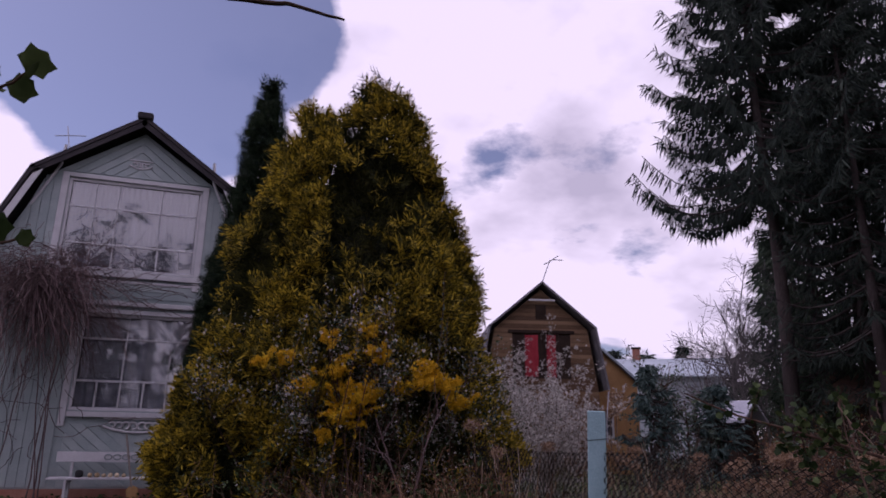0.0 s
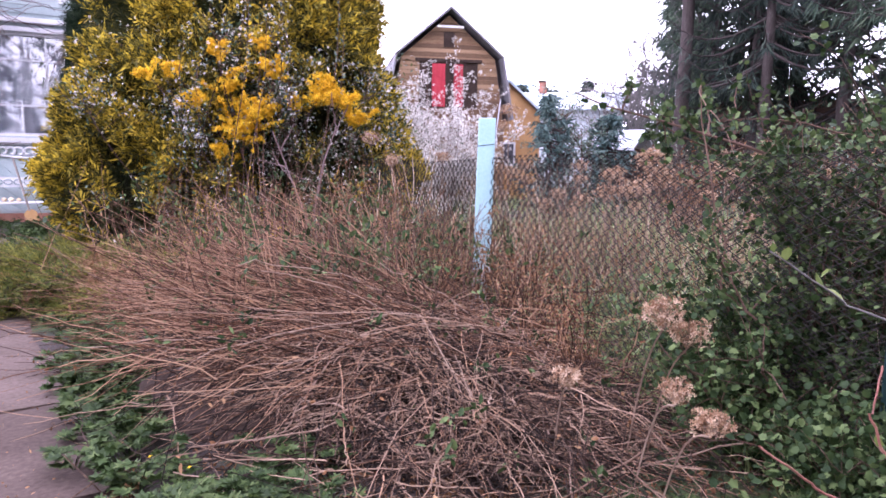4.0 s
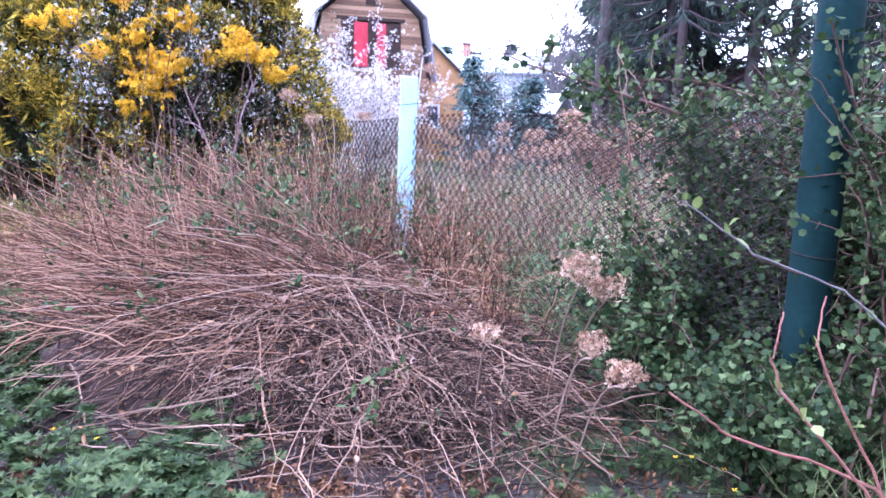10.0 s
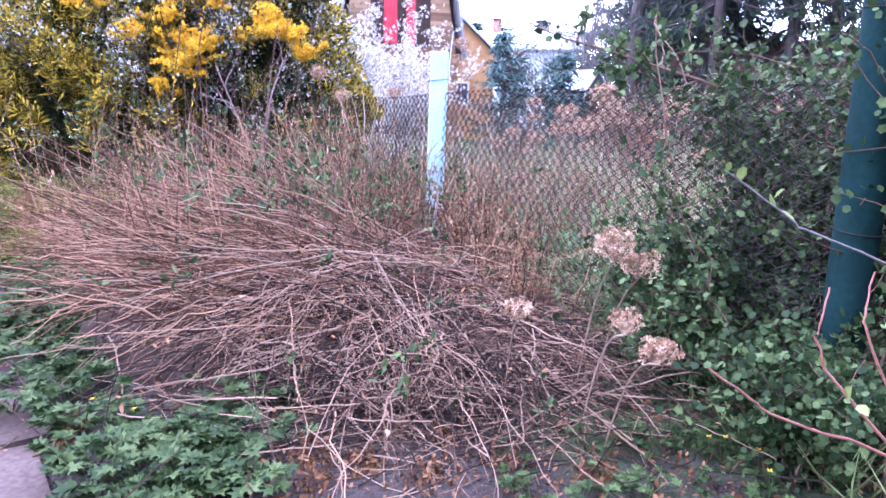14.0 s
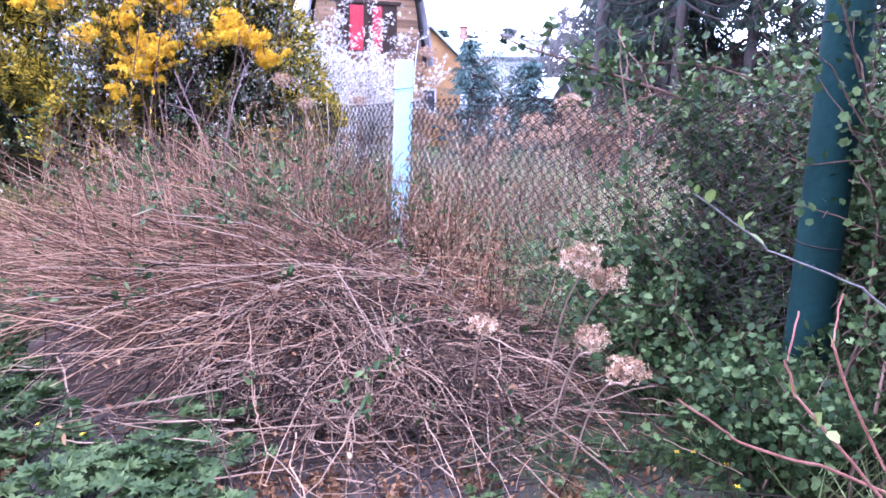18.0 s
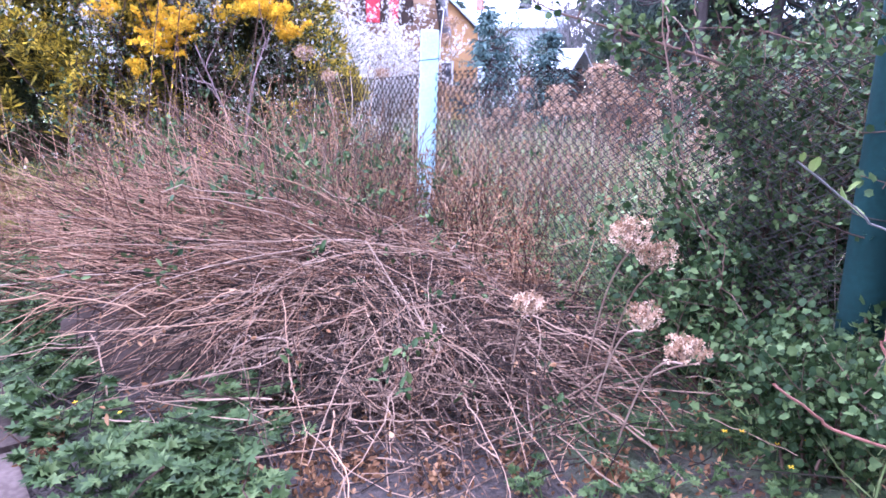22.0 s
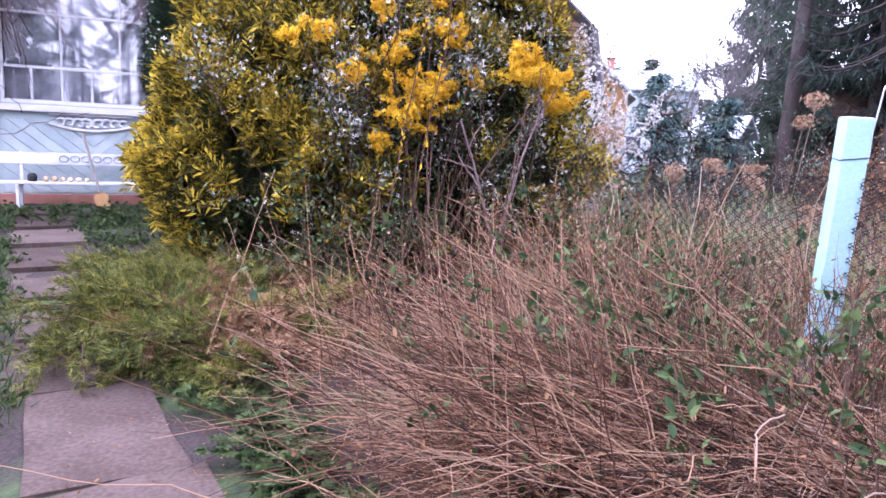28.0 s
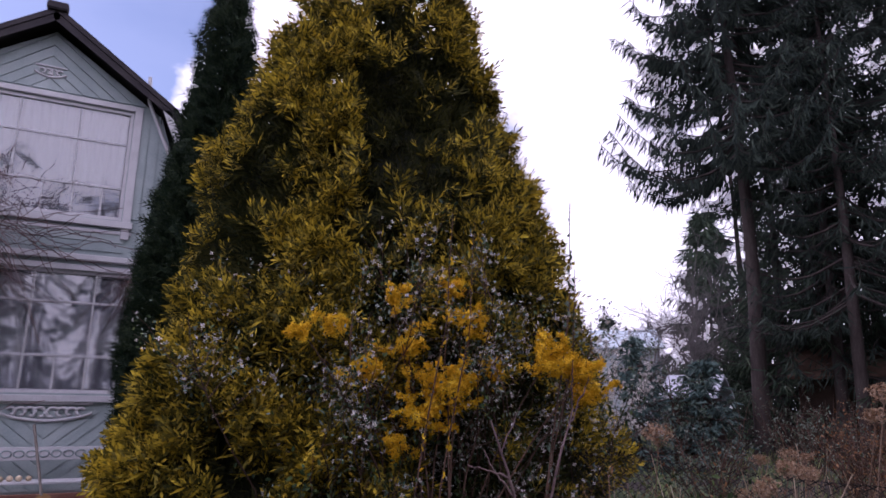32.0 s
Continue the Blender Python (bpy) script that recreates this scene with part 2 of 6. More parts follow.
def prism(outline, depth, y0=0.0):
    """A flat outline of (x, z) points pushed along y from y0 to y0 + depth: vertices and faces."""
    k = len(outline)
    v = [(x, y0, z) for x, z in outline] + [(x, y0 + depth, z) for x, z in outline]
    bm = bmesh.new()
    vs = [bm.verts.new(p) for p in v]
    bm.faces.new(vs[:k]); bm.faces.new(vs[k:][::-1])
    for i in range(k):
        bm.faces.new((vs[i], vs[i + k], vs[(i + 1) % k + k], vs[(i + 1) % k]))
    bmesh.ops.recalc_face_normals(bm, faces=bm.faces[:])
    bmesh.ops.triangulate(bm, faces=[f for f in bm.faces if len(f.verts) > 4])
    bm.verts.index_update()
    q = [[p.index for p in f.verts] for f in bm.faces if len(f.verts) == 4]
    t = [[p.index for p in f.verts] for f in bm.faces if len(f.verts) == 3]
    v = [tuple(p.co) for p in bm.verts]
    bm.free()
    return v, [x for x in (q, t) if x]


def lathe(profile, sides=16):
    """A turned shape from (radius, z) pairs: vertices and faces, closed at both ends."""
    a = np.arange(sides) * 2 * np.pi / sides
    v = [(r * math.cos(t), r * math.sin(t), z) for r, z in profile for t in a]
    i = np.arange(len(profile) * sides).reshape(-1, sides); j = np.roll(i, -1, axis=1)
    q = np.stack([i[:-1], j[:-1], j[1:], i[1:]], -1).reshape(-1, 4)
    v += [(0, 0, profile[0][1]), (0, 0, profile[-1][1])]
    c0, c1 = len(v) - 2, len(v) - 1
    t0 = np.stack([np.full(sides, c0), j[0], i[0]], -1); t1 = np.stack([np.full(sides, c1), i[-1], j[-1]], -1)
    return v, [q, np.concatenate([t0, t1])]


# leaf templates: x along the leaf, z its upper side
LEAF = ([(0, 0, 0), (0.3, 0.22, 0.05), (0.3, -0.22, 0.05), (0.68, 0.2, 0.04), (0.68, -0.2, 0.04), (1, 0, -0.06), (0.5, 0, 0.0)], [[(0, 2, 6), (0, 6, 1), (1, 6, 3), (2, 4, 6), (3, 6, 5), (6, 4, 5)]])
LOBED = ([(0, 0, 0), (0.25, 0.42, 0.08), (0.45, 0.18, 0.02), (0.8, 0.46, 0.06), (0.72, 0.14, 0.0), (1.05, 0.0, -0.08), (0.72, -0.14, 0.0), (0.8, -0.46, 0.06), (0.45, -0.18, 0.02), (0.25, -0.42, 0.08)],
         [[(0, 2, 1), (2, 4, 3), (4, 6, 5), (6, 8, 7), (8, 0, 9), (0, 8, 2), (2, 8, 6), (2, 6, 4)]])
CUPPED = ([(0, 0, 0), (0.12, 0.4, 0.1), (0.42, 0.36, 0.03), (0.72, 0.42, 0.08), (0.8, 0.2, 0.0), (1.0, 0.0, -0.08), (0.8, -0.2, 0.0), (0.72, -0.42, 0.08), (0.42, -0.36, 0.03), (0.12, -0.4, 0.1)],
          [[(0, 2, 1), (2, 4, 3), (4, 6, 5), (6, 8, 7), (8, 0, 9), (0, 8, 2), (2, 8, 6), (2, 6, 4)]])
PETALS = ([(0, 0, 0), (0.5, 0.3, 0.35), (1, 0, 0.3), (0.5, -0.3, 0.35), (-0.5, 0.3, 0.35), (-1, 0, 0.3), (-0.5, -0.3, 0.35), (0.3, 0.9, 0.32), (-0.3, 0.9, 0.32), (0.3, -0.9, 0.32), (-0.3, -0.9, 0.32)],
          [[(0, 3, 2), (0, 2, 1), (0, 4, 5), (0, 5, 6), (0, 7, 8), (0, 10, 9)]])
BLADE = ([(0, 0.06, 0), (0, -0.06, 0), (0.5, 0.05, 0.03), (0.5, -0.05, 0.03), (1, 0, 0)], [[(0, 1, 3, 2)], [(2, 3, 4)]])
# a flat spray of scale leaves, as thujas bear them
SPRAY = ([(0, 0.03, 0), (0, -0.03, 0), (1, 0, 0.02),
          (0.2, 0, 0), (0.32, 0, 0), (0.55, 0.34, 0.05), (0.2, 0, 0), (0.32, 0, 0), (0.55, -0.34, 0.05),
          (0.42, 0, 0), (0.53, 0, 0), (0.78, 0.27, 0.06), (0.42, 0, 0), (0.53, 0, 0), (0.78, -0.27, 0.06),
          (0.62, 0, 0), (0.71, 0, 0), (0.95, 0.17, 0.04), (0.62, 0, 0), (0.71, 0, 0), (0.95, -0.17, 0.04)],
         [[(0, 1, 2), (3, 4, 5), (7, 6, 8), (9, 10, 11), (13, 12, 14), (15, 16, 17), (19, 18, 20)]])
# a feathery tuft: three fans of narrow blades, each fan in a plane of its own
def tuft():
    v, f = [], []
    r = np.random.default_rng(2)
    for fan in range(3):
        n = unit(r.normal(0, 1, 3) * np.array([0.3, 1, 1])); ax = unit(np.array([1.0, 0, 0]) + r.normal(0, 0.32, 3))
        sd = unit(np.cross(n, ax))
        for k in range(8):
            t = k / 7; a = (1 - 0.75 * t) * (1 if k % 2 else -1) * 0.95 * (k < 7)
            o = ax * 0.62 * t + n * r.normal(0, 0.02)
            d = unit(ax * math.cos(a) + sd * math.sin(a) + n * r.normal(0, 0.18))
            w = unit(np.cross(n, d)) * 0.038; L = 0.4 * (1 - 0.35 * t) * r.uniform(0.8, 1.2)
            b = len(v)
            v += [tuple(o), tuple(o + d * L * 0.5 + w), tuple(o + d * L * 0.5 - w), tuple(o + d * L)]
            f += [(b, b + 2, b + 1), (b + 1, b + 2, b + 3)]
    return v, [f]


FLAME = tuft()
# a hanging spiky twig of a spruce
TASSEL = ([(0, 0.05, 0.03), (0, -0.05, 0.03), (0, 0, -0.06), (0.55, 0.17, 0.1), (0.5, -0.18, 0.08), (0.45, 0.0, -0.2), (1.05, 0, 0)],
          [[(0, 1, 4), (0, 4, 3), (1, 2, 5), (2, 0, 3), (3, 4, 6), (4, 5, 6), (5, 3, 6)]])
UP = np.array([0, 0, 1.0])


def any_way(rng, b, up_bias=0.0):
    v = rng.normal(0, 1, (b, 3)); v[:, 2] += up_bias
    return unit(v)

# ---- the materials of the place ----
M = {
    "mint": surface("mint_paint", (0.29, 0.36, 0.365), (0.37, 0.44, 0.44), (0.45, 0.515, 0.51), 3, 40, 0.75, 0.25, "object", 0.25),
    "white": surface("white_paint", (0.48, 0.48, 0.5), (0.6, 0.6, 0.62), (0.7, 0.7, 0.71), 4, 50, 0.6, 0.2),
    "roof_dark": surface("dark_roof_felt", (0.03, 0.027, 0.03), (0.05, 0.045, 0.05), (0.08, 0.07, 0.07), 3, 60, 0.9, 0.3),
    "brick": surface("red_brick", (0.24, 0.09, 0.06), (0.32, 0.13, 0.09), (0.4, 0.2, 0.15), 5, 70, 0.9, 0.4, "object", 0.5),
    "curtain": surface("white_curtain", (0.52, 0.52, 0.57), (0.62, 0.62, 0.66), (0.72, 0.72, 0.75), 4, 30, 0.95, 0.1, through_light=0.2),
    # dark greys that put the gloom of an unlit room into the colour
    "dim": surface("unlit_room_shade", (0.04, 0.04, 0.05), (0.07, 0.07, 0.085), (0.1, 0.1, 0.12), 2, 20, 0.9, 0.1),
    "grey_cloth": surface("grey_cloth", (0.34, 0.34, 0.39), (0.44, 0.44, 0.49), (0.54, 0.54, 0.58), 4, 30, 0.95, 0.1),
    "blue_needle": surface("bluish_needles", (0.04, 0.075, 0.07), (0.08, 0.13, 0.12), (0.14, 0.2, 0.18), 1, 12, 0.8, 0.0, "island", 0.5, 0.1),
    "paper": surface("old_paper", (0.5, 0.49, 0.51), (0.62, 0.61, 0.63), (0.74, 0.73, 0.74), 3, 25, 0.9, 0.1, "object", 0.5),
    "glass": glass("window_glass", (0.86, 0.88, 0.9), 0.04, 0.1),
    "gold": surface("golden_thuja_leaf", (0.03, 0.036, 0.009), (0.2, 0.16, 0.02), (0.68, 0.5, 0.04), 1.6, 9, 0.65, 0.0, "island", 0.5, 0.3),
    # greener inner leaf, its tones darkened for the shade behind the gold sprays
    "gold_shaded": surface("shaded_thuja_leaf", (0.01, 0.014, 0.005), (0.03, 0.036, 0.009), (0.075, 0.07, 0.016), 1.5, 20, 0.8, 0.0, "island", 0.4, 0.1),
    # near-black tones that stand for the shade deep in a thuja crown
    "core": surface("thuja_inside_shade", (0.006, 0.008, 0.004), (0.012, 0.014, 0.007), (0.02, 0.02, 0.01), 4, 30, 0.95, 0.5),
    "dthuja": surface("dark_thuja_leaf", (0.008, 0.018, 0.012), (0.018, 0.035, 0.018), (0.04, 0.06, 0.028), 2, 20, 0.75, 0.0, "island", 0.5, 0.1),
    "juniper": surface("juniper_leaf", (0.03, 0.045, 0.012), (0.1, 0.115, 0.022), (0.24, 0.215, 0.04), 1.2, 16, 0.75, 0.0, "island", 0.5, 0.2),
    "jun_dry": surface("dry_juniper_leaf", (0.12, 0.06, 0.03), (0.22, 0.125, 0.065), (0.34, 0.21, 0.12), 2, 20, 0.85, 0.0, "island", 0.5, 0.15),
    "yellow": surface("yellow_petal", (0.55, 0.32, 0.005), (0.75, 0.47, 0.01), (0.85, 0.6, 0.03), 5, 40, 0.7, 0.0, "island", 0.5, 0.3),
    "blossom": surface("pale_blossom", (0.42, 0.4, 0.37), (0.64, 0.61, 0.57), (0.78, 0.75, 0.71), 5, 40, 0.8, 0.0, "island", 0.6, 0.3),
    "grey_leaf": surface("grey_green_leaf", (0.06, 0.1, 0.07), (0.14, 0.19, 0.14), (0.26, 0.31, 0.26), 3, 30, 0.7, 0.0, "island", 0.5, 0.25),
    "leaf": surface("fresh_leaf", (0.014, 0.03, 0.009), (0.034, 0.06, 0.018), (0.1, 0.14, 0.048), 2, 30, 0.6, 0.0, "island", 0.55, 0.18),
    "weed": surface("weed_leaf", (0.018, 0.034, 0.01), (0.038, 0.066, 0.018), (0.09, 0.125, 0.04), 2, 30, 0.6, 0.0, "island", 0.5, 0.25),
    "bud": surface("young_leaf", (0.07, 0.11, 0.03), (0.13, 0.17, 0.045), (0.24, 0.27, 0.1), 4, 30, 0.6, 0.0, "island", 0.5, 0.35),
    "grass": surface("grass_blade", (0.1, 0.1, 0.04), (0.15, 0.21, 0.07), (0.32, 0.37, 0.16), 1, 20, 0.7, 0.0, "island", 0.6, 0.3),
    "straw": surface("straw", (0.22, 0.15, 0.09), (0.36, 0.27, 0.18), (0.55, 0.44, 0.33), 2, 30, 0.85, 0.0, "island", 0.7),
    "stem": surface("dead_stem", (0.03, 0.013, 0.007), (0.125, 0.06, 0.032), (0.31, 0.19, 0.117), 2.0, 45, 0.85, 0.15, "island", 0.75),
    # older stems, darkened further for the shade at the heap's front
    "old_stem": surface("shaded_old_stem", (0.01, 0.006, 0.004), (0.045, 0.025, 0.017), (0.24, 0.16, 0.11), 2.0, 45, 0.85, 0.15, "island", 0.8),
    "leaf_far": surface("undergrowth_leaf", (0.06, 0.1, 0.035), (0.13, 0.2, 0.08), (0.26, 0.33, 0.16), 2, 30, 0.7, 0.0, "island", 0.55, 0.3),
    "pale_stem": surface("bleached_stem", (0.14, 0.09, 0.062), (0.22, 0.15, 0.11), (0.33, 0.24, 0.18), 3, 40, 0.85, 0.15, "object", 0.4),
    "twig": surface("brown_twig", (0.05, 0.03, 0.022), (0.09, 0.055, 0.04), (0.16, 0.1, 0.075), 4, 50, 0.85, 0.2, "island", 0.5),
    "red_twig": surface("reddish_twig", (0.16, 0.06, 0.045), (0.25, 0.1, 0.075), (0.34, 0.17, 0.13), 5, 60, 0.6, 0.1),
    "grey_bark": surface("grey_bark", (0.1, 0.09, 0.09), (0.18, 0.165, 0.16), (0.3, 0.28, 0.27), 5, 40, 0.9, 0.5, stretch=(1, 1, 0.3)),
    "bark": surface("spruce_bark", (0.03, 0.024, 0.022), (0.06, 0.048, 0.045), (0.1, 0.085, 0.08), 3, 25, 0.95, 0.6, stretch=(1, 1, 0.3)),
    "needle": surface("spruce_needles", (0.018, 0.028, 0.024), (0.036, 0.054, 0.044), (0.07, 0.092, 0.07), 1, 12, 0.8, 0.0, "island", 0.5, 0.08),
    "pine": surface("pine_needles", (0.03, 0.052, 0.035), (0.058, 0.09, 0.06), (0.1, 0.135, 0.085), 1, 12, 0.8, 0.0, "island", 0.5, 0.1),
    "dry_head": surface("dry_flower_head", (0.18, 0.1, 0.055), (0.34, 0.215, 0.13), (0.5, 0.37, 0.26), 8, 60, 0.9, 0.0, "island", 0.7, 0.3),
    "dry_leaf": surface("dry_leaf", (0.11, 0.05, 0.022), (0.2, 0.1, 0.045), (0.32, 0.19, 0.1), 5, 40, 0.85, 0.0, "island", 0.6, 0.15),
    "rusty": surface("rusty_dead_leaf", (0.05, 0.024, 0.011), (0.12, 0.058, 0.025), (0.24, 0.135, 0.066), 6, 40, 0.85, 0.0, "island", 0.6, 0.2),
    "vine": surface("bare_vine", (0.07, 0.045, 0.045), (0.14, 0.095, 0.095), (0.24, 0.18, 0.17), 3, 40, 0.9, 0.2, "island", 0.5),
    "post_blue": surface("pale_blue_paint", (0.27, 0.46, 0.5), (0.34, 0.54, 0.58), (0.42, 0.62, 0.66), 3, 60, 0.65, 0.3),
    "cement": surface("bare_cement", (0.25, 0.27, 0.27), (0.36, 0.38, 0.38), (0.48, 0.5, 0.5), 4, 60, 0.9, 0.5),
    "post_green": surface("dark_green_paint", (0.0015, 0.01, 0.01), (0.0025, 0.017, 0.016), (0.006, 0.028, 0.027), 3, 40, 0.9, 0.15),
    "wire": surface("weathered_wire", (0.012, 0.01, 0.009), (0.02, 0.017, 0.015), (0.035, 0.03, 0.027), 5, 40, 0.9, 0.0),
    "concrete": surface("path_concrete", (0.032, 0.022, 0.018), (0.07, 0.05, 0.042), (0.125, 0.095, 0.082), 2.2, 35, 0.95, 0.5, "object", 0.3),
    "log": surface("brown_plank", (0.11, 0.06, 0.03), (0.19, 0.11, 0.055), (0.29, 0.18, 0.1), 2, 30, 0.7, 0.3, "object", 0.6, stretch=(0.2, 1, 1)),
    "slate": surface("grey_slate", (0.14, 0.13, 0.145), (0.21, 0.2, 0.215), (0.3, 0.29, 0.3), 2, 30, 0.9, 0.4),
    "red_cloth": surface("red_curtain", (0.26, 0.025, 0.035), (0.38, 0.04, 0.055), (0.48, 0.09, 0.1), 3, 30, 0.9, 0.1),
    # dark woodwork of sheds and windows; also the shade inside the stem heap
    "dark_wood": surface("dark_wood_and_shade", (0.02, 0.014, 0.012), (0.04, 0.026, 0.02), (0.07, 0.05, 0.04), 3, 40, 0.9, 0.3),
    "orange_wood": surface("orange_board", (0.32, 0.16, 0.06), (0.45, 0.25, 0.1), (0.55, 0.34, 0.15), 2, 30, 0.75, 0.2, "object", 0.4),
    "far_roof": surface("pale_metal_roof", (0.3, 0.37, 0.43), (0.4, 0.48, 0.53), (0.5, 0.58, 0.62), 0.8, 12, 0.5, 0.1),
    "far_wall": surface("pale_blue_wall", (0.4, 0.46, 0.5), (0.5, 0.56, 0.6), (0.6, 0.66, 0.68), 1, 12, 0.85, 0.1),
    "tarp": surface("pale_sheet_roof", (0.4, 0.42, 0.5), (0.55, 0.57, 0.64), (0.7, 0.72, 0.78), 1.5, 12, 0.6, 0.2),
    "metal": surface("dull_metal", (0.2, 0.2, 0.21), (0.32, 0.32, 0.33), (0.45, 0.45, 0.46), 6, 50, 0.45, 0.1, metal=0.8),
    "handle": surface("grey_wood", (0.2, 0.17, 0.15), (0.31, 0.27, 0.24), (0.42, 0.38, 0.34), 6, 60, 0.85, 0.3),
    "onion": surface("yellow_fruit", (0.42, 0.3, 0.16), (0.55, 0.42, 0.26), (0.68, 0.56, 0.4), 8, 50, 0.5, 0.1, "object", 0.5),
    "black": surface("black_rubber", (0.01, 0.01, 0.012), (0.018, 0.018, 0.02), (0.03, 0.03, 0.032), 6, 40, 0.7, 0.2),
}


def soil_material():
    """Bare soil, moss and thin grass, mixed in patches."""
    m = bpy.data.materials.new("garden_soil")
    m.use_nodes = True
    nt = m.node_tree
    n, link = nt.nodes.new, nt.links.new
    bsdf = nt.nodes["Principled BSDF"]
    co = n("ShaderNodeTexCoord")
    a, b, c = (n("ShaderNodeTexNoise") for _ in range(3))
    for node, s, d in ((a, 0.7, 5), (b, 9, 6), (c, 55, 4)):
        node.inputs["Scale"].default_value, node.inputs["Detail"].default_value = s, d
        link(co.outputs["Object"], node.inputs["Vector"])
    soil, green, mix, pick = n("ShaderNodeValToRGB"), n("ShaderNodeValToRGB"), n("ShaderNodeMix"), n("ShaderNodeValToRGB")
    e = soil.color_ramp.elements
    e[0].position, e[0].color, e[1].position, e[1].color = 0.35, (0.013, 0.009, 0.008, 1), 0.68, (0.045, 0.03, 0.024, 1)
    e = green.color_ramp.elements
    e[0].position, e[0].color, e[1].position, e[1].color = 0.3, (0.015, 0.03, 0.01, 1), 0.7, (0.06, 0.09, 0.028, 1)
    link(c.outputs["Fac"], soil.inputs[0]); link(b.outputs["Fac"], green.inputs[0])
    pick.color_ramp.elements[0].position, pick.color_ramp.elements[1].position = 0.46, 0.56
    link(a.outputs["Fac"], pick.inputs[0])
    mix.data_type = "RGBA"
    link(pick.outputs[0], mix.inputs["Factor"]); link(soil.outputs[0], mix.inputs[6]); link(green.outputs[0], mix.inputs[7])
    link(mix.outputs[2], bsdf.inputs["Base Color"])
    bsdf.inputs["Roughness"].default_value = 0.95
    bp = n("ShaderNodeBump"); bp.inputs["Strength"].default_value, bp.inputs["Distance"].default_value = 0.6, 0.03
    link(c.outputs["Fac"], bp.inputs["Height"]); link(bp.outputs[0], bsdf.inputs["Normal"])
    return m


M["soil"] = soil_material()

# ---- the ground ----
def ground_z(x, y):
    """The garden rises a little towards the house."""
    t = np.clip((np.asarray(y, float) - 7.0) / 9.0, 0, 1)
    return 0.25 * t * t * (3 - 2 * t) + 0 * np.asarray(x, float)


def rough_noise(x, y):
    return (np.sin(3.1 * x + 1.3 * y) + np.sin(5.3 * y - 2.2 * x + 1) + np.sin(9.7 * x + 4.1) * np.sin(8.3 * y)) / 3


def spread(lo, hi, near_lo, near_hi, step, n_far):
    """Grid lines that are dense between near_lo and near_hi and widen outwards."""
    mid = np.arange(near_lo, near_hi + 1e-6, step)
    a = near_lo - np.geomspace(step, near_lo - lo, n_far)[::-1]
    b = near_hi + np.geomspace(step, hi - near_hi, n_far)
    return np.concatenate([a, mid, b])


def make_ground():
    gx, gy = spread(-700, 700, -4, 9, 0.12, 34), spread(-700, 700, -3, 18, 0.12, 34)
    X, Y = np.meshgrid(gx, gy, indexing="ij")
    Z = ground_z(X, Y) + 0.02 * rough_noise(X, Y) * (np.abs(Y) < 60)
    i = np.arange(X.size).reshape(X.shape)
    q = np.stack([i[:-1, :-1], i[1:, :-1], i[1:, 1:], i[:-1, 1:]], -1).reshape(-1, 4)
    thing("ground", mesh_of("ground", np.stack([X, Y, Z], -1), [q], M["soil"], True), None, "bare brown garden soil with thin grass and moss", "ground", kind="structure")


make_ground()


# ---- mint house ----
def clip_strip(poly, a, b, c0, c1):
    """The part of a convex outline where c0 <= a x + b z <= c1."""
    for s, c in ((1, c1), (-1, -c0)):
        out = []
        for i in range(len(poly)):
            p, q = poly[i], poly[(i + 1) % len(poly)]
            dp, dq = s * (a * p[0] + b * p[1]) - c, s * (a * q[0] + b * q[1]) - c
            if dp <= 0:
                out.append(p)
            if dp * dq < 0:
                t = dp / (dp - dq)
                out.append((p[0] + t * (q[0] - p[0]), p[1] + t * (q[1] - p[1])))
        poly = out
        if len(poly) < 3:
            return []
    return poly


def boards(parent, poly, angle, width, y, material, gap=0.018, thick=0.026, name="board"):
    """Boards of one width laid over an outline at an angle, each a part."""
    a, b = -math.sin(radians(angle)), math.cos(radians(angle))
    cs = [a * x + b * z for x, z in poly]
    c = min(cs)
    made = []
    while c < max(cs):
        piece = clip_strip(poly, a, b, c + gap / 2, c + width - gap / 2)
        if piece:
            v, f = prism(piece, thick, y - thick)
            made.append(part(name, mesh_of(name, v, f, material), parent))
        c += width
    return made


HX, HY = -1.9, 16.3
house = thing("house", None, pose(HX, HY, 0), "two-storey mint green wooden house with white trim and mansard roof", "house")
outline = [(-3.05, 0.25), (3.05, 0.25), (3.05, 4.35), (1.82, 7.2), (0, 8.45), (-1.82, 7.2), (-3.05, 4.35)]
UW, LW = (-1.43, 1.43, 5.05, 7.15), (-0.72, 2.16, 2.0, 4.08)      # window openings: x0, x1, z0, z1


def wall_pieces():
    """The front wall, round its two openings."""
    s = Soup()
    for poly in ([(-3.05, 0.25), (3.05, 0.25), (3.05, LW[2]), (-3.05, LW[2])],
                 [(-3.05, LW[2]), (LW[0], LW[2]), (LW[0], LW[3]), (-3.05, LW[3])],
                 [(LW[1], LW[2]), (3.05, LW[2]), (3.05, LW[3]), (LW[1], LW[3])],
                 [(-3.05, LW[3]), (3.05, LW[3]), (3.05, 4.35), (2.75, UW[2]), (-2.75, UW[2]), (-3.05, 4.35)],
                 [(-2.75, UW[2]), (UW[0], UW[2]), (UW[0], UW[3]), (-1.85, UW[3])],
                 [(UW[1], UW[2]), (2.75, UW[2]), (1.85, UW[3]), (UW[1], UW[3])],
                 [(-1.85, UW[3]), (1.85, UW[3]), (1.82, 7.2), (0, 8.45), (-1.82, 7.2)]):
        s.add(*prism(poly, 0.16))
    return s.mesh("wall", M["mint"])


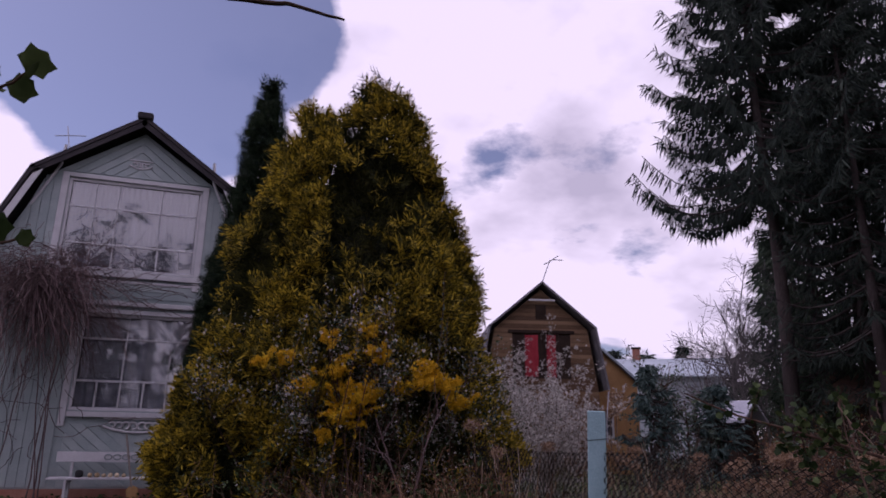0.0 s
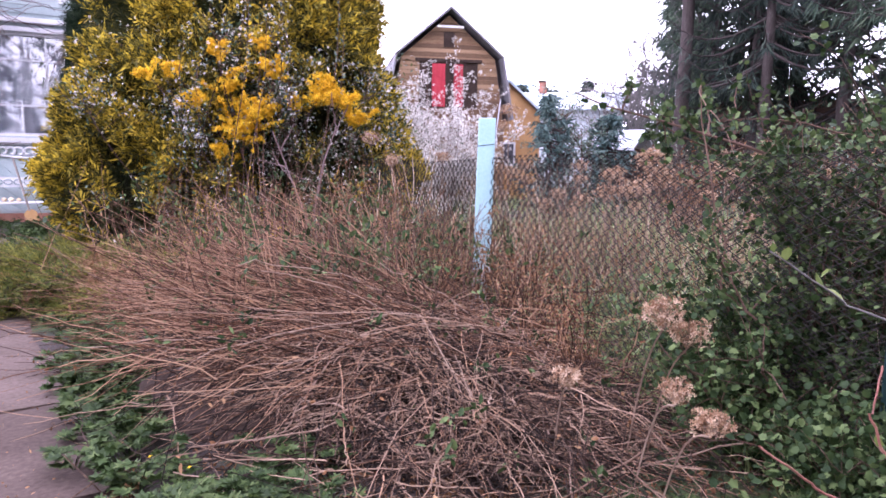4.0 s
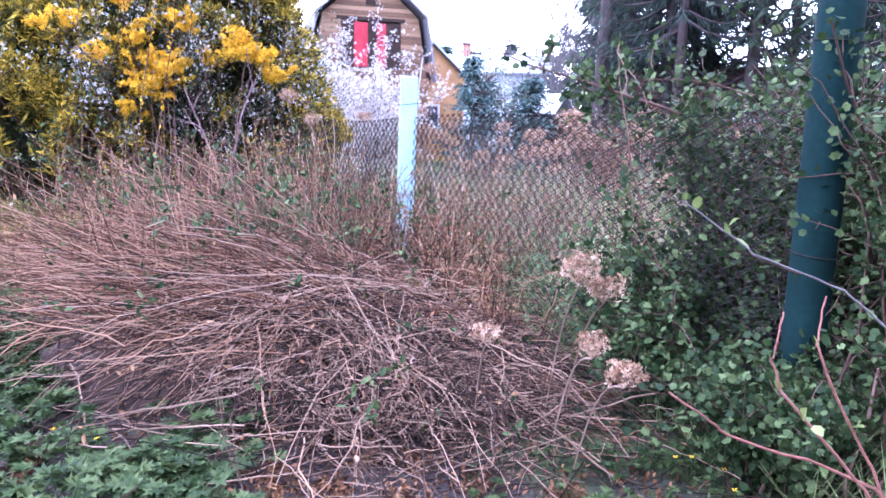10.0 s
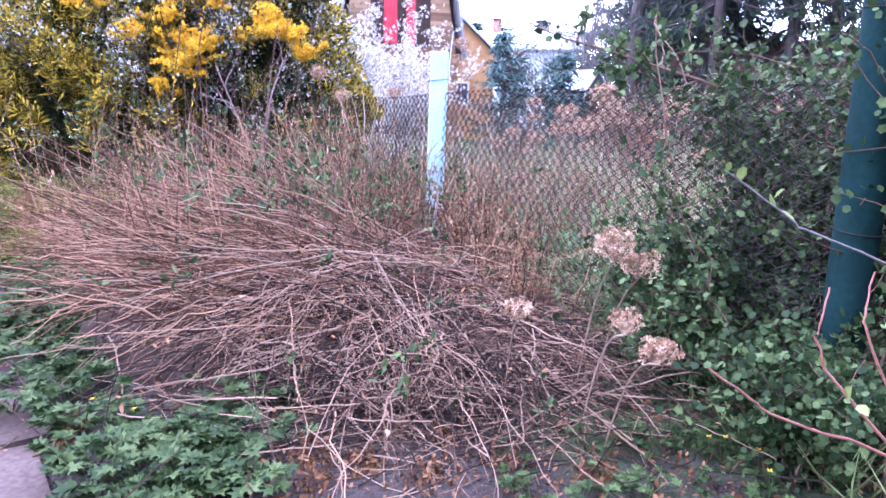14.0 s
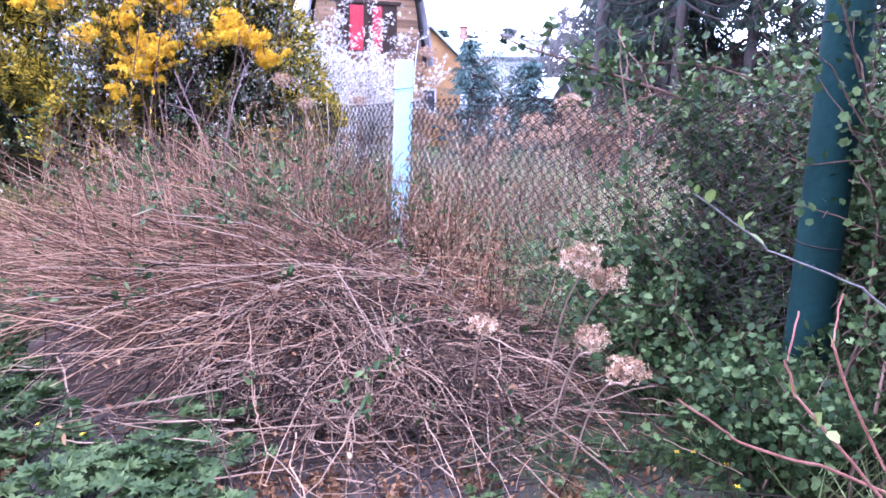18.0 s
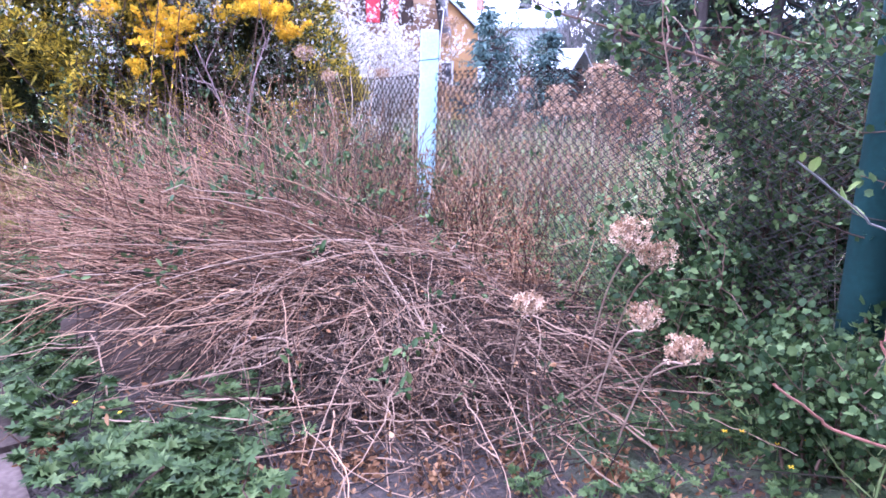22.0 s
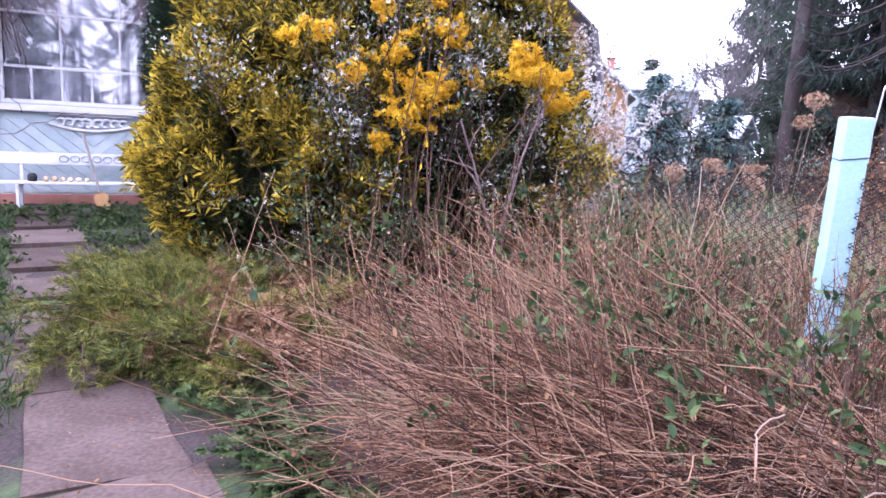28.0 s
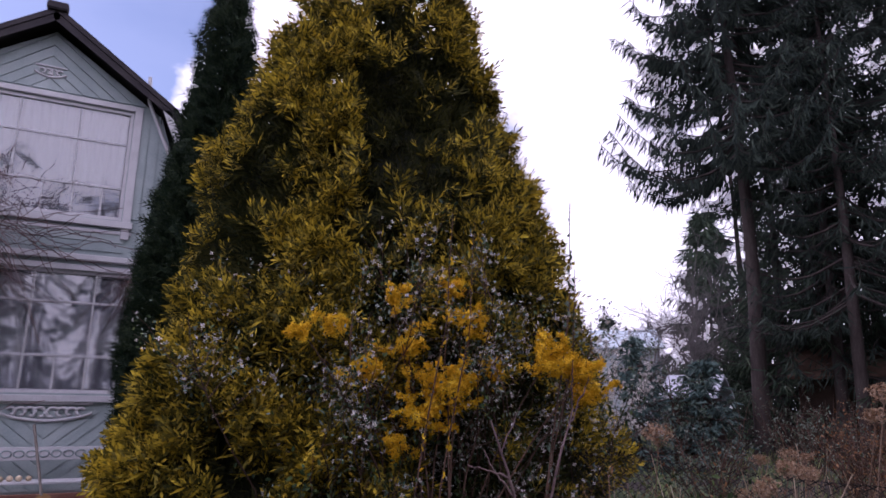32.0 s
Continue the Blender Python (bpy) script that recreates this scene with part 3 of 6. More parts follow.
part("wall", wall_pieces(), house)
side = Soup()
for sx in (-1, 1):
    side.add(*box(0.15, 7.0, 4.1, (sx * 2.97, 3.7, 2.3)))
side.add(*box(6.0, 0.15, 4.1, (0, 7.2, 2.3))).add(*box(5.7, 7.0, 0.15, (0, 3.7, 0.9))).add(*box(5.7, 7.0, 0.15, (0, 3.7, 4.4)))
side.add(*prism([(-3.05, 4.35), (3.05, 4.35), (1.82, 7.2), (0, 8.45), (-1.82, 7.2)], 0.12, 7.1))
part("side_wall", side.mesh("side_wall", M["mint"]), house)
part("foundation", box_mesh("foundation", 6.0, 0.2, 0.6, M["brick"], 0.0, (0, -0.02, 0.12)), house, "red brick foundation")
# diagonal boards under the lower window and in the gable
for poly, ang in (([(-0.72, 0.46), (0.68, 0.46), (0.68, 1.72), (-0.72, 1.72)], -40), ([(0.68, 0.46), (2.1, 0.46), (2.1, 1.72), (0.68, 1.72)], 40)):
    boards(house, poly, ang, 0.17, -0.002, M["mint"])
boards(house, [(-1.8, 7.3), (0, 7.3), (0, 8.4), (-1.66, 7.3)], 38, 0.17, -0.002, M["mint"])
boards(house, [(0, 7.3), (1.8, 7.3), (1.66, 7.3), (0, 8.4)], -38, 0.17, -0.002, M["mint"])
boards(house, [(-2.9, 0.46), (-0.9, 0.46), (-0.9, 4.0), (-2.9, 4.0)], 90, 0.18, -0.002, M["mint"])
boards(house, [(-1.5, 4.45), (1.5, 4.45), (1.5, 4.85), (-1.5, 4.85)], 0, 0.17, -0.002, M["mint"])
boards(house, [(-2.62, 5.1), (-1.56, 5.1), (-1.56, 7.15), (-1.9, 7.15)], 90, 0.18, -0.002, M["mint"])
boards(house, [(1.56, 5.1), (2.62, 5.1), (1.9, 7.15), (1.56, 7.15)], 90, 0.18, -0.002, M["mint"])


def bar(parent, name, x0, x1, z0, z1, y0, depth, material, label=""):
    v, f = box(abs(x1 - x0), depth, abs(z1 - z0), ((x0 + x1) / 2, y0 + depth / 2, (z0 + z1) / 2), min(0.008, abs(z1 - z0) / 5, abs(x1 - x0) / 5))
    return part(name, mesh_of(name, v, f, material), parent, label)


# belts and trim
for z0, z1, d, x1 in ((4.26, 4.36, 0.12, 2.2), (4.08, 4.18, 0.07, 2.2), (4.9, 5.02, 0.1, 1.62), (4.78, 4.84, 0.05, 1.62), (1.86, 1.97, 0.12, 2.2)):
    bar(house, "trim", -1.62 if z0 > 4.5 else (-0.72 if z0 < 3 else -2.2), x1, z0, z1, -d, d - 0.003, M["white"])
for x0, x1, z0, z1 in ((-1.58, -1.44, 4.7, 7.26), (1.44, 1.58, 4.7, 7.26), (-1.44, 1.44, 7.16, 7.26), (-0.87, -0.74, 1.66, 4.05)):
    bar(house, "trim", x0, x1, z0, z1, -0.06, 0.057, M["white"])


def window(name, W, rails, posts, low_posts, low, sheets):
    """A wide veranda window: outer frame, rails, posts, panes, and what hangs behind."""
    x0, x1, z0, z1 = W
    fr = Soup()
    for a, b, c, d in ((x0, x1, z0, z0 + 0.06), (x0, x1, z1 - 0.06, z1), (x0, x0 + 0.06, z0 + 0.06, z1 - 0.06), (x1 - 0.06, x1, z0 + 0.06, z1 - 0.06)):
        fr.add(*box(b - a, 0.09, d - c, ((a + b) / 2, 0.05, (c + d) / 2), 0.006))
    w = part("window", fr.mesh("window_frame", M["white"]), house, "white painted multi-pane veranda window")
    for z in rails:
        bar(w, "rail", x0 + 0.06, x1 - 0.06, z - 0.022, z + 0.022, 0.025, 0.05, M["white"])
    for x in posts:
        bar(w, "mullion", x - 0.018, x + 0.018, low + 0.022, z1 - 0.06, 0.03, 0.045, M["white"])
    for x in low_posts:
        bar(w, "mullion", x - 0.02, x + 0.02, z0 + 0.06, low - 0.022, 0.03, 0.045, M["white"])
    zs = [z0 + 0.06] + sorted(rails) + [z1 - 0.06]
    for k in range(len(zs) - 1):
        xs = [x0 + 0.06] + sorted(low_posts if k == 0 else posts) + [x1 - 0.06]
        for a, b in zip(xs[:-1], xs[1:]):
            g = part("pane", box_mesh("pane", b - a - 0.03, 0.004, zs[k + 1] - zs[k] - 0.03, M["glass"], 0, ((a + b) / 2, 0.05, (zs[k] + zs[k + 1]) / 2)), w)
            g.visible_shadow = False
    return w


upper = window("upper", UW, (5.65, 6.5), (-0.85, -0.37, 0.56), (-0.82, -0.35, 0.13, 0.6, 1.06), 5.65, None)
lower = window("lower", LW, (2.62, 3.53), (0.22, 1.16), (-0.25, 0.22, 0.69, 1.16, 1.63), 2.62, None)


def drape(w, name, x0, x1, z0, z1, y, material, fold=0.12, deep=0.03, label=""):
    n, rows = max(8, int((x1 - x0) / 0.025)), 10
    u = np.linspace(0, 1, n)
    V = np.array([[(x0 + (x1 - x0) * t + 0.01 * math.sin(9 * t + r), y + deep * math.sin(2 * math.pi * (x0 + (x1 - x0) * t) / fold + 0.15 * r * math.sin(7 * t)), z1 + (z0 - z1) * r / (rows - 1)) for t in u] for r in range(rows)])
    i = np.arange(n * rows).reshape(rows, n)
    q = np.stack([i[:-1, :-1], i[:-1, 1:], i[1:, 1:], i[1:, :-1]], -1).reshape(-1, 4)
    return part(name, mesh_of(name, V, [q], material, True), w, label)


drape(upper, "curtain", -1.38, 1.38, 5.75, 7.1, 0.16, M["curtain"], 0.13, 0.03, "white net curtain in folds")
drape(upper, "short_curtain", -1.38, 1.38, 5.1, 5.7, 0.4, M["grey_cloth"], 0.2, 0.02)
drape(upper, "short_curtain", 0.9, 1.38, 5.1, 5.9, 0.17, M["curtain"], 0.25, 0.02)
for x0, x1, z0, z1 in ((-0.64, 0.16, 2.7, 3.46), (0.66, 1.13, 2.66, 3.48), (1.24, 2.06, 2.7, 3.4), (-0.64, 0.16, 3.56, 3.98), (0.5, 0.9, 3.62, 4.0)):
    drape(lower, "paper_sheet", x0, x1, z0, z1, 0.14, M["paper"], 0.5, 0.012)
drape(lower, "dim_curtain", -0.66, 2.1, 2.06, 2.7, 0.17, M["grey_cloth"], 0.3, 0.03)
drape(lower, "dim_curtain", -0.66, 2.1, 2.6, 4.0, 0.26, M["grey_cloth"], 0.4, 0.03)
# panel closing the room behind both windows, coloured dark to look unlit
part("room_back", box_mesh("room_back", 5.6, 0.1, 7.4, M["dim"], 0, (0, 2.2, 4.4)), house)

# roof: two slopes a side, with thickness and a front overhang
for sx in (-1, 1):
    for (ax, az), (bx, bz) in (((-0.05, 8.66), (2.12, 7.12)), ((2.06, 7.2), (3.3, 4.2))):
        dx, dz = bx - ax, bz - az
        ln = math.hypot(dx, dz)
        nx, nz = -dz / ln * 0.09, dx / ln * 0.09
        pts = [(sx * ax, az), (sx * bx, bz), (sx * (bx + nx), bz + nz), (sx * (ax + nx), az + nz)]
        v, f = prism(pts, 8.0, -0.42)
        part("roof", mesh_of("roof", v, f, M["roof_dark"]), house, "dark felt mansard roof")
        v, f = prism([(sx * ax, az - 0.16), (sx * bx, bz - 0.13), (sx * bx, bz - 0.005), (sx * ax, az - 0.005)] if az > 8 else [(sx * (ax - 0.16), az - 0.05), (sx * (bx - 0.16), bz), (sx * (bx - 0.02), bz), (sx * (ax - 0.02), az - 0.05)], 0.03, -0.4)
        part("bargeboard", mesh_of("bargeboard", v, f, M["roof_dark"] if az > 8 else M["white"]), house)
v, f = box(0.34, 0.2, 0.16, (0, -0.4, 8.72), 0.03)
part("ridge_cap", mesh_of("ridge_cap", v, f, M["roof_dark"]), house)


def scroll(rng, parent, name, cx, cz, w, h, n, y):
    """A sawn white ornament of curls along a swag."""
    s = Soup()
    a = np.linspace(0, 1, 26)
    paths = []
    for sx in (-1, 1):
        for k in range(n):
            x0 = sx * w * (0.12 + 0.8 * k / n) / 2
            r = h * (0.42 - 0.16 * k / n)
            th = a * 4.6 + 0.6
            rad = r * (1 - 0.75 * a)
            paths.append(np.stack([cx + x0 + sx * rad * np.cos(th), np.full(26, y), cz - h * 0.12 * (1 - k / n) + rad * np.sin(th)], -1))
        paths.append(np.stack([cx + sx * a * w / 2, np.full(26, y), cz + h * (0.5 - 0.0 * a)], -1))
        paths.append(np.stack([cx + sx * a * w / 2, np.full(26, y), cz - h * 0.5 * np.cos(a * 1.5) ** 0.7], -1))
    s.add(*tubes(np.array(paths), h * 0.1, 6))
    part(name, s.mesh(name, M["white"], True), parent, "white sawn wooden scroll ornament")


rng = np.random.default_rng(5)
scroll(rng, house, "ornament", 0.68, 1.7, 1.35, 0.28, 4, -0.05)
scroll(rng, house, "ornament", 0.0, 7.63, 0.5, 0.2, 2, -0.04)
part("roof_aerial", Soup().add(*tubes(np.array([[(-1.75, 1.5, 8.0), (-1.95, 1.5, 8.5), (-2.05, 1.5, 9.0)], [(-2.3, 1.5, 8.7), (-2.0, 1.5, 8.75), (-1.6, 1.5, 8.8)]]), 0.012, 5)).mesh("roof_aerial", M["metal"]), house)
# white tubes that stand for the bracket strips under the gable
for x in (-1.62, 1.62):
    part("drainpipe", Soup().add(*tubes(np.array([[(x, -0.05, 7.9), (x * 1.02, -0.06, 7.4), (x * 1.3, -0.06, 6.4)]]), 0.035, 8)).mesh("drainpipe", M["white"], True), house)


# ---- bench, shovel and what lies on the bench ----
def make_bench():
    b = thing("bench", None, pose(-1.1, 15.65, float(ground_z(0, 15.6))), "white painted garden bench with a carved backrest", "bench")
    part("backrest", box_mesh("backrest", 3.0, 0.03, 0.2, M["white"], 0.006, (0, 0.24, 0.82)), b)
    s = Soup()
    a = np.linspace(0, 2 * np.pi, 18)
    for k in range(9):
        s.add(*tubes(np.array([np.stack([-0.55 + k * 0.17 + 0.07 * np.cos(a), np.full(18, 0.215), 0.82 + 0.05 * np.sin(a)], -1)]), 0.012, 4))
    part("carving", s.mesh("carving", M["mint"], True), b, "row of carved rings")
    for y in (-0.14, 0.02, 0.15):
        part("seat_slat", box_mesh("seat_slat", 3.1, 0.13, 0.035, M["white"], 0.006, (0, y, 0.42)), b)
    for x in (-1.2, 1.2):
        for y in (-0.16, 0.16):
            part("leg", box_mesh("leg", 0.05, 0.05, 0.402, M["white"], 0.005, (x, y, 0.2)), b)
        part("back_post", box_mesh("back_post", 0.05, 0.04, 0.52, M["white"], 0.005, (x, 0.275, 0.68)), b)
        part("brace", box_mesh("brace", 0.05, 0.5, 0.05, M["white"], 0.005, (x, 0.05, 0.37)), b)
    return b


make_bench()
bz = float(ground_z(0, 15.5)) + 0.44
for k, (x, r) in enumerate(((-1.25, 0.05), (-1.12, 0.055), (-1.0, 0.045), (-0.88, 0.05), (-0.76, 0.05), (-0.63, 0.045))):
    v, f = lathe([(0.01, -r * 0.8), (r * 0.7, -r * 0.7), (r, 0), (r * 0.75, r * 0.6), (r * 0.15, r * 0.95)], 10)
    thing("squash", mesh_of("squash", v, f, M["onion"], True), pose(x - 0.65, 15.62, bz + r * 0.8), "small yellow squash lying on the white bench", "squash", "squashes on the bench")
v, f = lathe([(0.03, 0), (0.07, 0.01), (0.075, 0.1), (0.05, 0.13), (0.03, 0.14)], 10)
thing("black_pot", mesh_of("black_pot", v, f, M["black"], True), pose(-2.1, 15.62, bz), "small black pot on the white bench", "pot")
shovel = thing("shovel", None, pose(-0.98, 15.0, float(ground_z(0, 15.1)) + 0.03, 0, -13, 0), "old shovel with a grey wooden handle leaning on the bench", "shovel")
part("handle", Soup().add(*tubes(np.array([[(0, 0, 0.28), (0.0, 0.03, 0.8), (0, 0.09, 1.3)]]), 0.02, 8)).mesh("handle", M["handle"], True), shovel)
v, f = prism([(-0.1, 0.02), (0, -0.03), (0.1, 0.02), (0.11, 0.24), (0.04, 0.3), (-0.04, 0.3), (-0.11, 0.24)], 0.012)
part("blade", mesh_of("blade", v, f, M["orange_wood"]), shovel, "rusty brown blade")

# ---- thujas and juniper ----
def lumps(p, seed, scale):
    """Smooth uneven noise of about -1 to 1."""
    r = np.random.default_rng(seed)
    out = 0
    for k in range(6):
        d = unit(r.normal(0, 1, 3)) * scale * (0.7 + 0.5 * k)
        out = out + np.sin(p @ d + r.uniform(0, 6.3)) / (1 + 0.35 * k)
    return out / 2.2


def cone_points(rng, n, peaks, zlo):
    """Points on the skin of several merged upright crowns (x, y, height, radius, belly), and their outward ways."""
    ps, ns = [], []
    for x, y, h, r, belly in peaks:
        m = int(n * (r * h) / sum(k[3] * k[2] for k in peaks) * 1.3)
        t = rng.uniform(0, 1, m * 2)
        rad = (1 - t) ** belly
        ok = rng.uniform(0, 1, m * 2) < rad + 0.06
        t, a = t[ok], rng.uniform(0, 2 * np.pi, ok.sum())
        rr = r * (1 - t) ** belly * np.minimum(1, 0.72 + 2.2 * t)
        p = np.stack([x + rr * np.cos(a), y + rr * np.sin(a), zlo + t * (h - zlo)], -1)
        o = np.stack([np.cos(a), np.sin(a), np.full(len(a), 0.25)], -1)
        inside = np.zeros(len(p), bool)
        for X, Y, H, R, B in peaks:
            if (X, Y) != (x, y):
                tt = np.clip((p[:, 2] - zlo) / (H - zlo), 0, 1)
                inside |= np.hypot(p[:, 0] - X, p[:, 1] - Y) < 0.8 * R * (1 - tt) ** B
        ps.append(p[~inside]); ns.append(o[~inside])
    return np.concatenate(ps), unit(np.concatenate(ns))


def thuja(name, label, peaks, n, size, outer, inner, seed, zlo=0.3, rough=0.2, gaps=0.16):
    rng = np.random.default_rng(seed)
    x, y = peaks[0][0], peaks[0][1]
    gz = float(ground_z(x, y))
    tree = thing(name, None, pose(x, y, gz), label, "thuja")
    local = [(px - x, py - y, h - gz, r, b) for px, py, h, r, b in peaks]
    part("trunk", Soup().add(*tubes(np.array([[(px, py, -0.1), (px, py, h * 0.5), (px, py, h * 0.9)] for px, py, h, r, b in local]), np.array([[0.13, 0.08, 0.02]]), 8)).mesh("trunk", M["bark"], True), tree)
    # uneven body a good way under the skin, coloured near-black as crown shade
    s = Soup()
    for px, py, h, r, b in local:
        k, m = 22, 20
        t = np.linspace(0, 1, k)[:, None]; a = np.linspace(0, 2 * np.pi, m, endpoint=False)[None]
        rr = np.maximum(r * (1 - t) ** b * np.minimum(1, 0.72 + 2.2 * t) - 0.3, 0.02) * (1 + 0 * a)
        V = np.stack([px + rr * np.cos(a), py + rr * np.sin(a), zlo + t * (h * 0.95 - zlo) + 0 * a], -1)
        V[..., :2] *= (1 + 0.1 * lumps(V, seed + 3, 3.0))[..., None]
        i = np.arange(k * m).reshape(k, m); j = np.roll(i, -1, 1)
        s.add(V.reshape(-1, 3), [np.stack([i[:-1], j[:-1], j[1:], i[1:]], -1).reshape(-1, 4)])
    part("inner_crown", s.mesh("inner_crown", M["core"], True), tree, "added body in the crown, near-black for the shade inside")
    # the golden thuja's inner leaves are a darker copy, for shade between tufts
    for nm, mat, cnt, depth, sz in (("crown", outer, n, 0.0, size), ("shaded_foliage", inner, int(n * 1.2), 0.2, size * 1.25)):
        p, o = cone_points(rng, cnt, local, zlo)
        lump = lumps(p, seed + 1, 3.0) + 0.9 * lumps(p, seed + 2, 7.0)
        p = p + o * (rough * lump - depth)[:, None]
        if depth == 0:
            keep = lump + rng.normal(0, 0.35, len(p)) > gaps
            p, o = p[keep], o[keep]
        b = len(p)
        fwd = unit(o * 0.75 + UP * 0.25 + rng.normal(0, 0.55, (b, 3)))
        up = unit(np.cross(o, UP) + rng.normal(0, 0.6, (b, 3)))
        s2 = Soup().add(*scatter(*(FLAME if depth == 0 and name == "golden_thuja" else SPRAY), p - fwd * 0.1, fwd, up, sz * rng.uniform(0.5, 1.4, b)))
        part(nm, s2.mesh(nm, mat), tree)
    return tree


thuja("golden_thuja", "tall broad golden thuja with yellow sprays over green inside darkened for shade", [(2.45, 10.35, 7.5, 2.45, 0.66), (1.5, 10.5, 6.75, 1.9, 0.68), (3.35, 10.3, 6.2, 1.45, 0.6), (1.35, 10.0, 4.9, 1.6, 0.55), (3.25, 10.2, 4.5, 1.2, 0.55), (2.2, 10.0, 5.6, 1.6, 0.6)], 29000, 0.26, M["gold"], M["gold_shaded"], 11, gaps=0.28)
thuja("dark_thuja", "narrow dark green columnar thuja beside the house", [(0.85, 13.9, 9.15, 0.9, 0.55), (0.75, 13.9, 6.6, 1.0, 0.28)], 7000, 0.26, M["dthuja"], M["dthuja"], 21, rough=0.08, gaps=-2)


def juniper():
    rng = np.random.default_rng(31)
    c = np.array([0.2, 8.25])
    gz = float(ground_z(*c))
    ob = thing("juniper", None, pose(c[0], c[1], gz), "low spreading golden green juniper beside the path", "juniper")
    n = 380
    a = rng.uniform(0, 2 * np.pi, n)
    L = rng.uniform(0.45, 1.2, n)
    way = np.stack([np.cos(a), np.sin(a) * 1.5, rng.uniform(0.25, 1.1, n)], -1)
    st = np.stack([rng.normal(0, 0.32, n), rng.normal(0, 0.5, n), rng.uniform(0.02, 0.15, n)], -1)
    br = stems(rng, st, way, L, 0.34, 0.04, 8)
    part("branchwork", Soup().add(*tubes(br, np.linspace(0.012, 0.003, 8)[None], 4)).mesh("branchwork", M["twig"]), ob)
    s, dry = Soup(), Soup()
    for k in range(n):
        m = 95
        i = rng.uniform(1.5, 6.99, m); lo = i.astype(int); fr = (i - lo)[:, None]
        p = br[k][lo] * (1 - fr) + br[k][np.minimum(lo + 1, 7)] * fr
        tan = unit(br[k][np.minimum(lo + 1, 7)] - br[k][lo])
        fwd = unit(tan + rng.normal(0, 0.55, (m, 3)) + UP * 0.25)
        v = scatter(*SPRAY, p + rng.normal(0, 0.03, (m, 3)), fwd, any_way(rng, m, 1.0), np.stack([rng.uniform(0.09, 0.2, m), np.full(m, 0.11), np.full(m, 0.12)], -1))
        (dry if (math.sin(a[k]) < -0.45 and math.cos(a[k]) > 0.05) else s).add(*v)
    part("foliage", s.mesh("foliage", M["juniper"]), ob)
    part("dry_foliage", dry.mesh("dry_foliage", M["jun_dry"]), ob, "withered brown sprays")


juniper()


# ---- the fence ----
POSTS = [(3.4, 1.54), (3.5, 5.17), (3.5, 9.3)]


def pillar(name, x, y, h, r, material, label, chip=True):
    z = float(ground_z(x, y))
    ob = thing(name, None, pose(x, y, z - 0.1), label, "post", "posts of the wire fence")
    v, f = lathe([(r, 0), (r, 0.55), (r * 1.0, h), (r * 0.96, h + 0.1), (r * 0.9, h + 0.104), (r * 0.72, h + 0.104), (r * 0.7, h - 0.1)], 20)
    part("pipe", mesh_of("pipe", v, f, material, True), ob)
    if chip:
        v, f = lathe([(r + 0.003, 0), (r + 0.003, 0.5), (r + 0.001, 0.58)], 20)
        part("bare_foot", mesh_of("bare_foot", v, f, M["cement"], True), ob, "bare grey cement where the paint has peeled")
    a = np.linspace(0, 2 * np.pi, 21)
    for hz in (h - 0.12, h * 0.52):
        part("wire_tie", Soup().add(*tubes(np.array([np.stack([(r + 0.004) * np.cos(a), (r + 0.004) * np.sin(a), np.full(21, hz) + 0.01 * np.sin(a)], -1)]), 0.003, 5)).mesh("wire_tie", M["wire"]), ob)
    return ob




def square_post(x, y, h, label):
    """A square painted post, its flat face to the garden gate, a little out of plumb."""
    ob = thing("fence_post", None, pose(x - 0.043, y + 0.025, -0.1, 0.75, 1.3, -30), label, "post", "posts of the wire fence")
    part("shaft", box_mesh("shaft", 0.148, 0.115, h + 0.1, M["post_blue"], 0.008, (0, 0, h / 2 + 0.05)), ob)
    part("bare_foot", box_mesh("bare_foot", 0.153, 0.12, 0.66, M["cement"], 0.008, (0, 0, 0.33)), ob, "bare grey cement where the paint has peeled")
    for hz, t in ((h - 0.13, 0.012), (h * 0.52, -0.008)):
        ring = [(-0.08, -0.063, hz - t), (0.08, -0.063, hz + t), (0.08, 0.063, hz), (-0.08, 0.063, hz), (-0.08, -0.063, hz - t)]
        part("wire_tie", Soup().add(*tubes(np.array([ring]), 0.0028, 5)).mesh("wire_tie", M["wire"]), ob)
    part("wire_end", Soup().add(*tubes(np.array([[(0.085, -0.03, h - 0.15), (0.083, -0.03, h + 0.02), (0.105, -0.03, h + 0.26)]]), 0.0045, 5)).mesh("wire_end", M["tarp"]), ob, "pale wire end standing over the post")
    return ob


square_post(*POSTS[1], 1.865, "pale blue painted square post with wire ties")
pillar("fence_post", *POSTS[2], 1.75, 0.082, M["post_blue"], "pale blue post half hidden under the yellow shrub")
pillar("fence_post", *POSTS[0], 2.0, 0.085, M["post_green"], "thick dark green painted post among leaves", False)


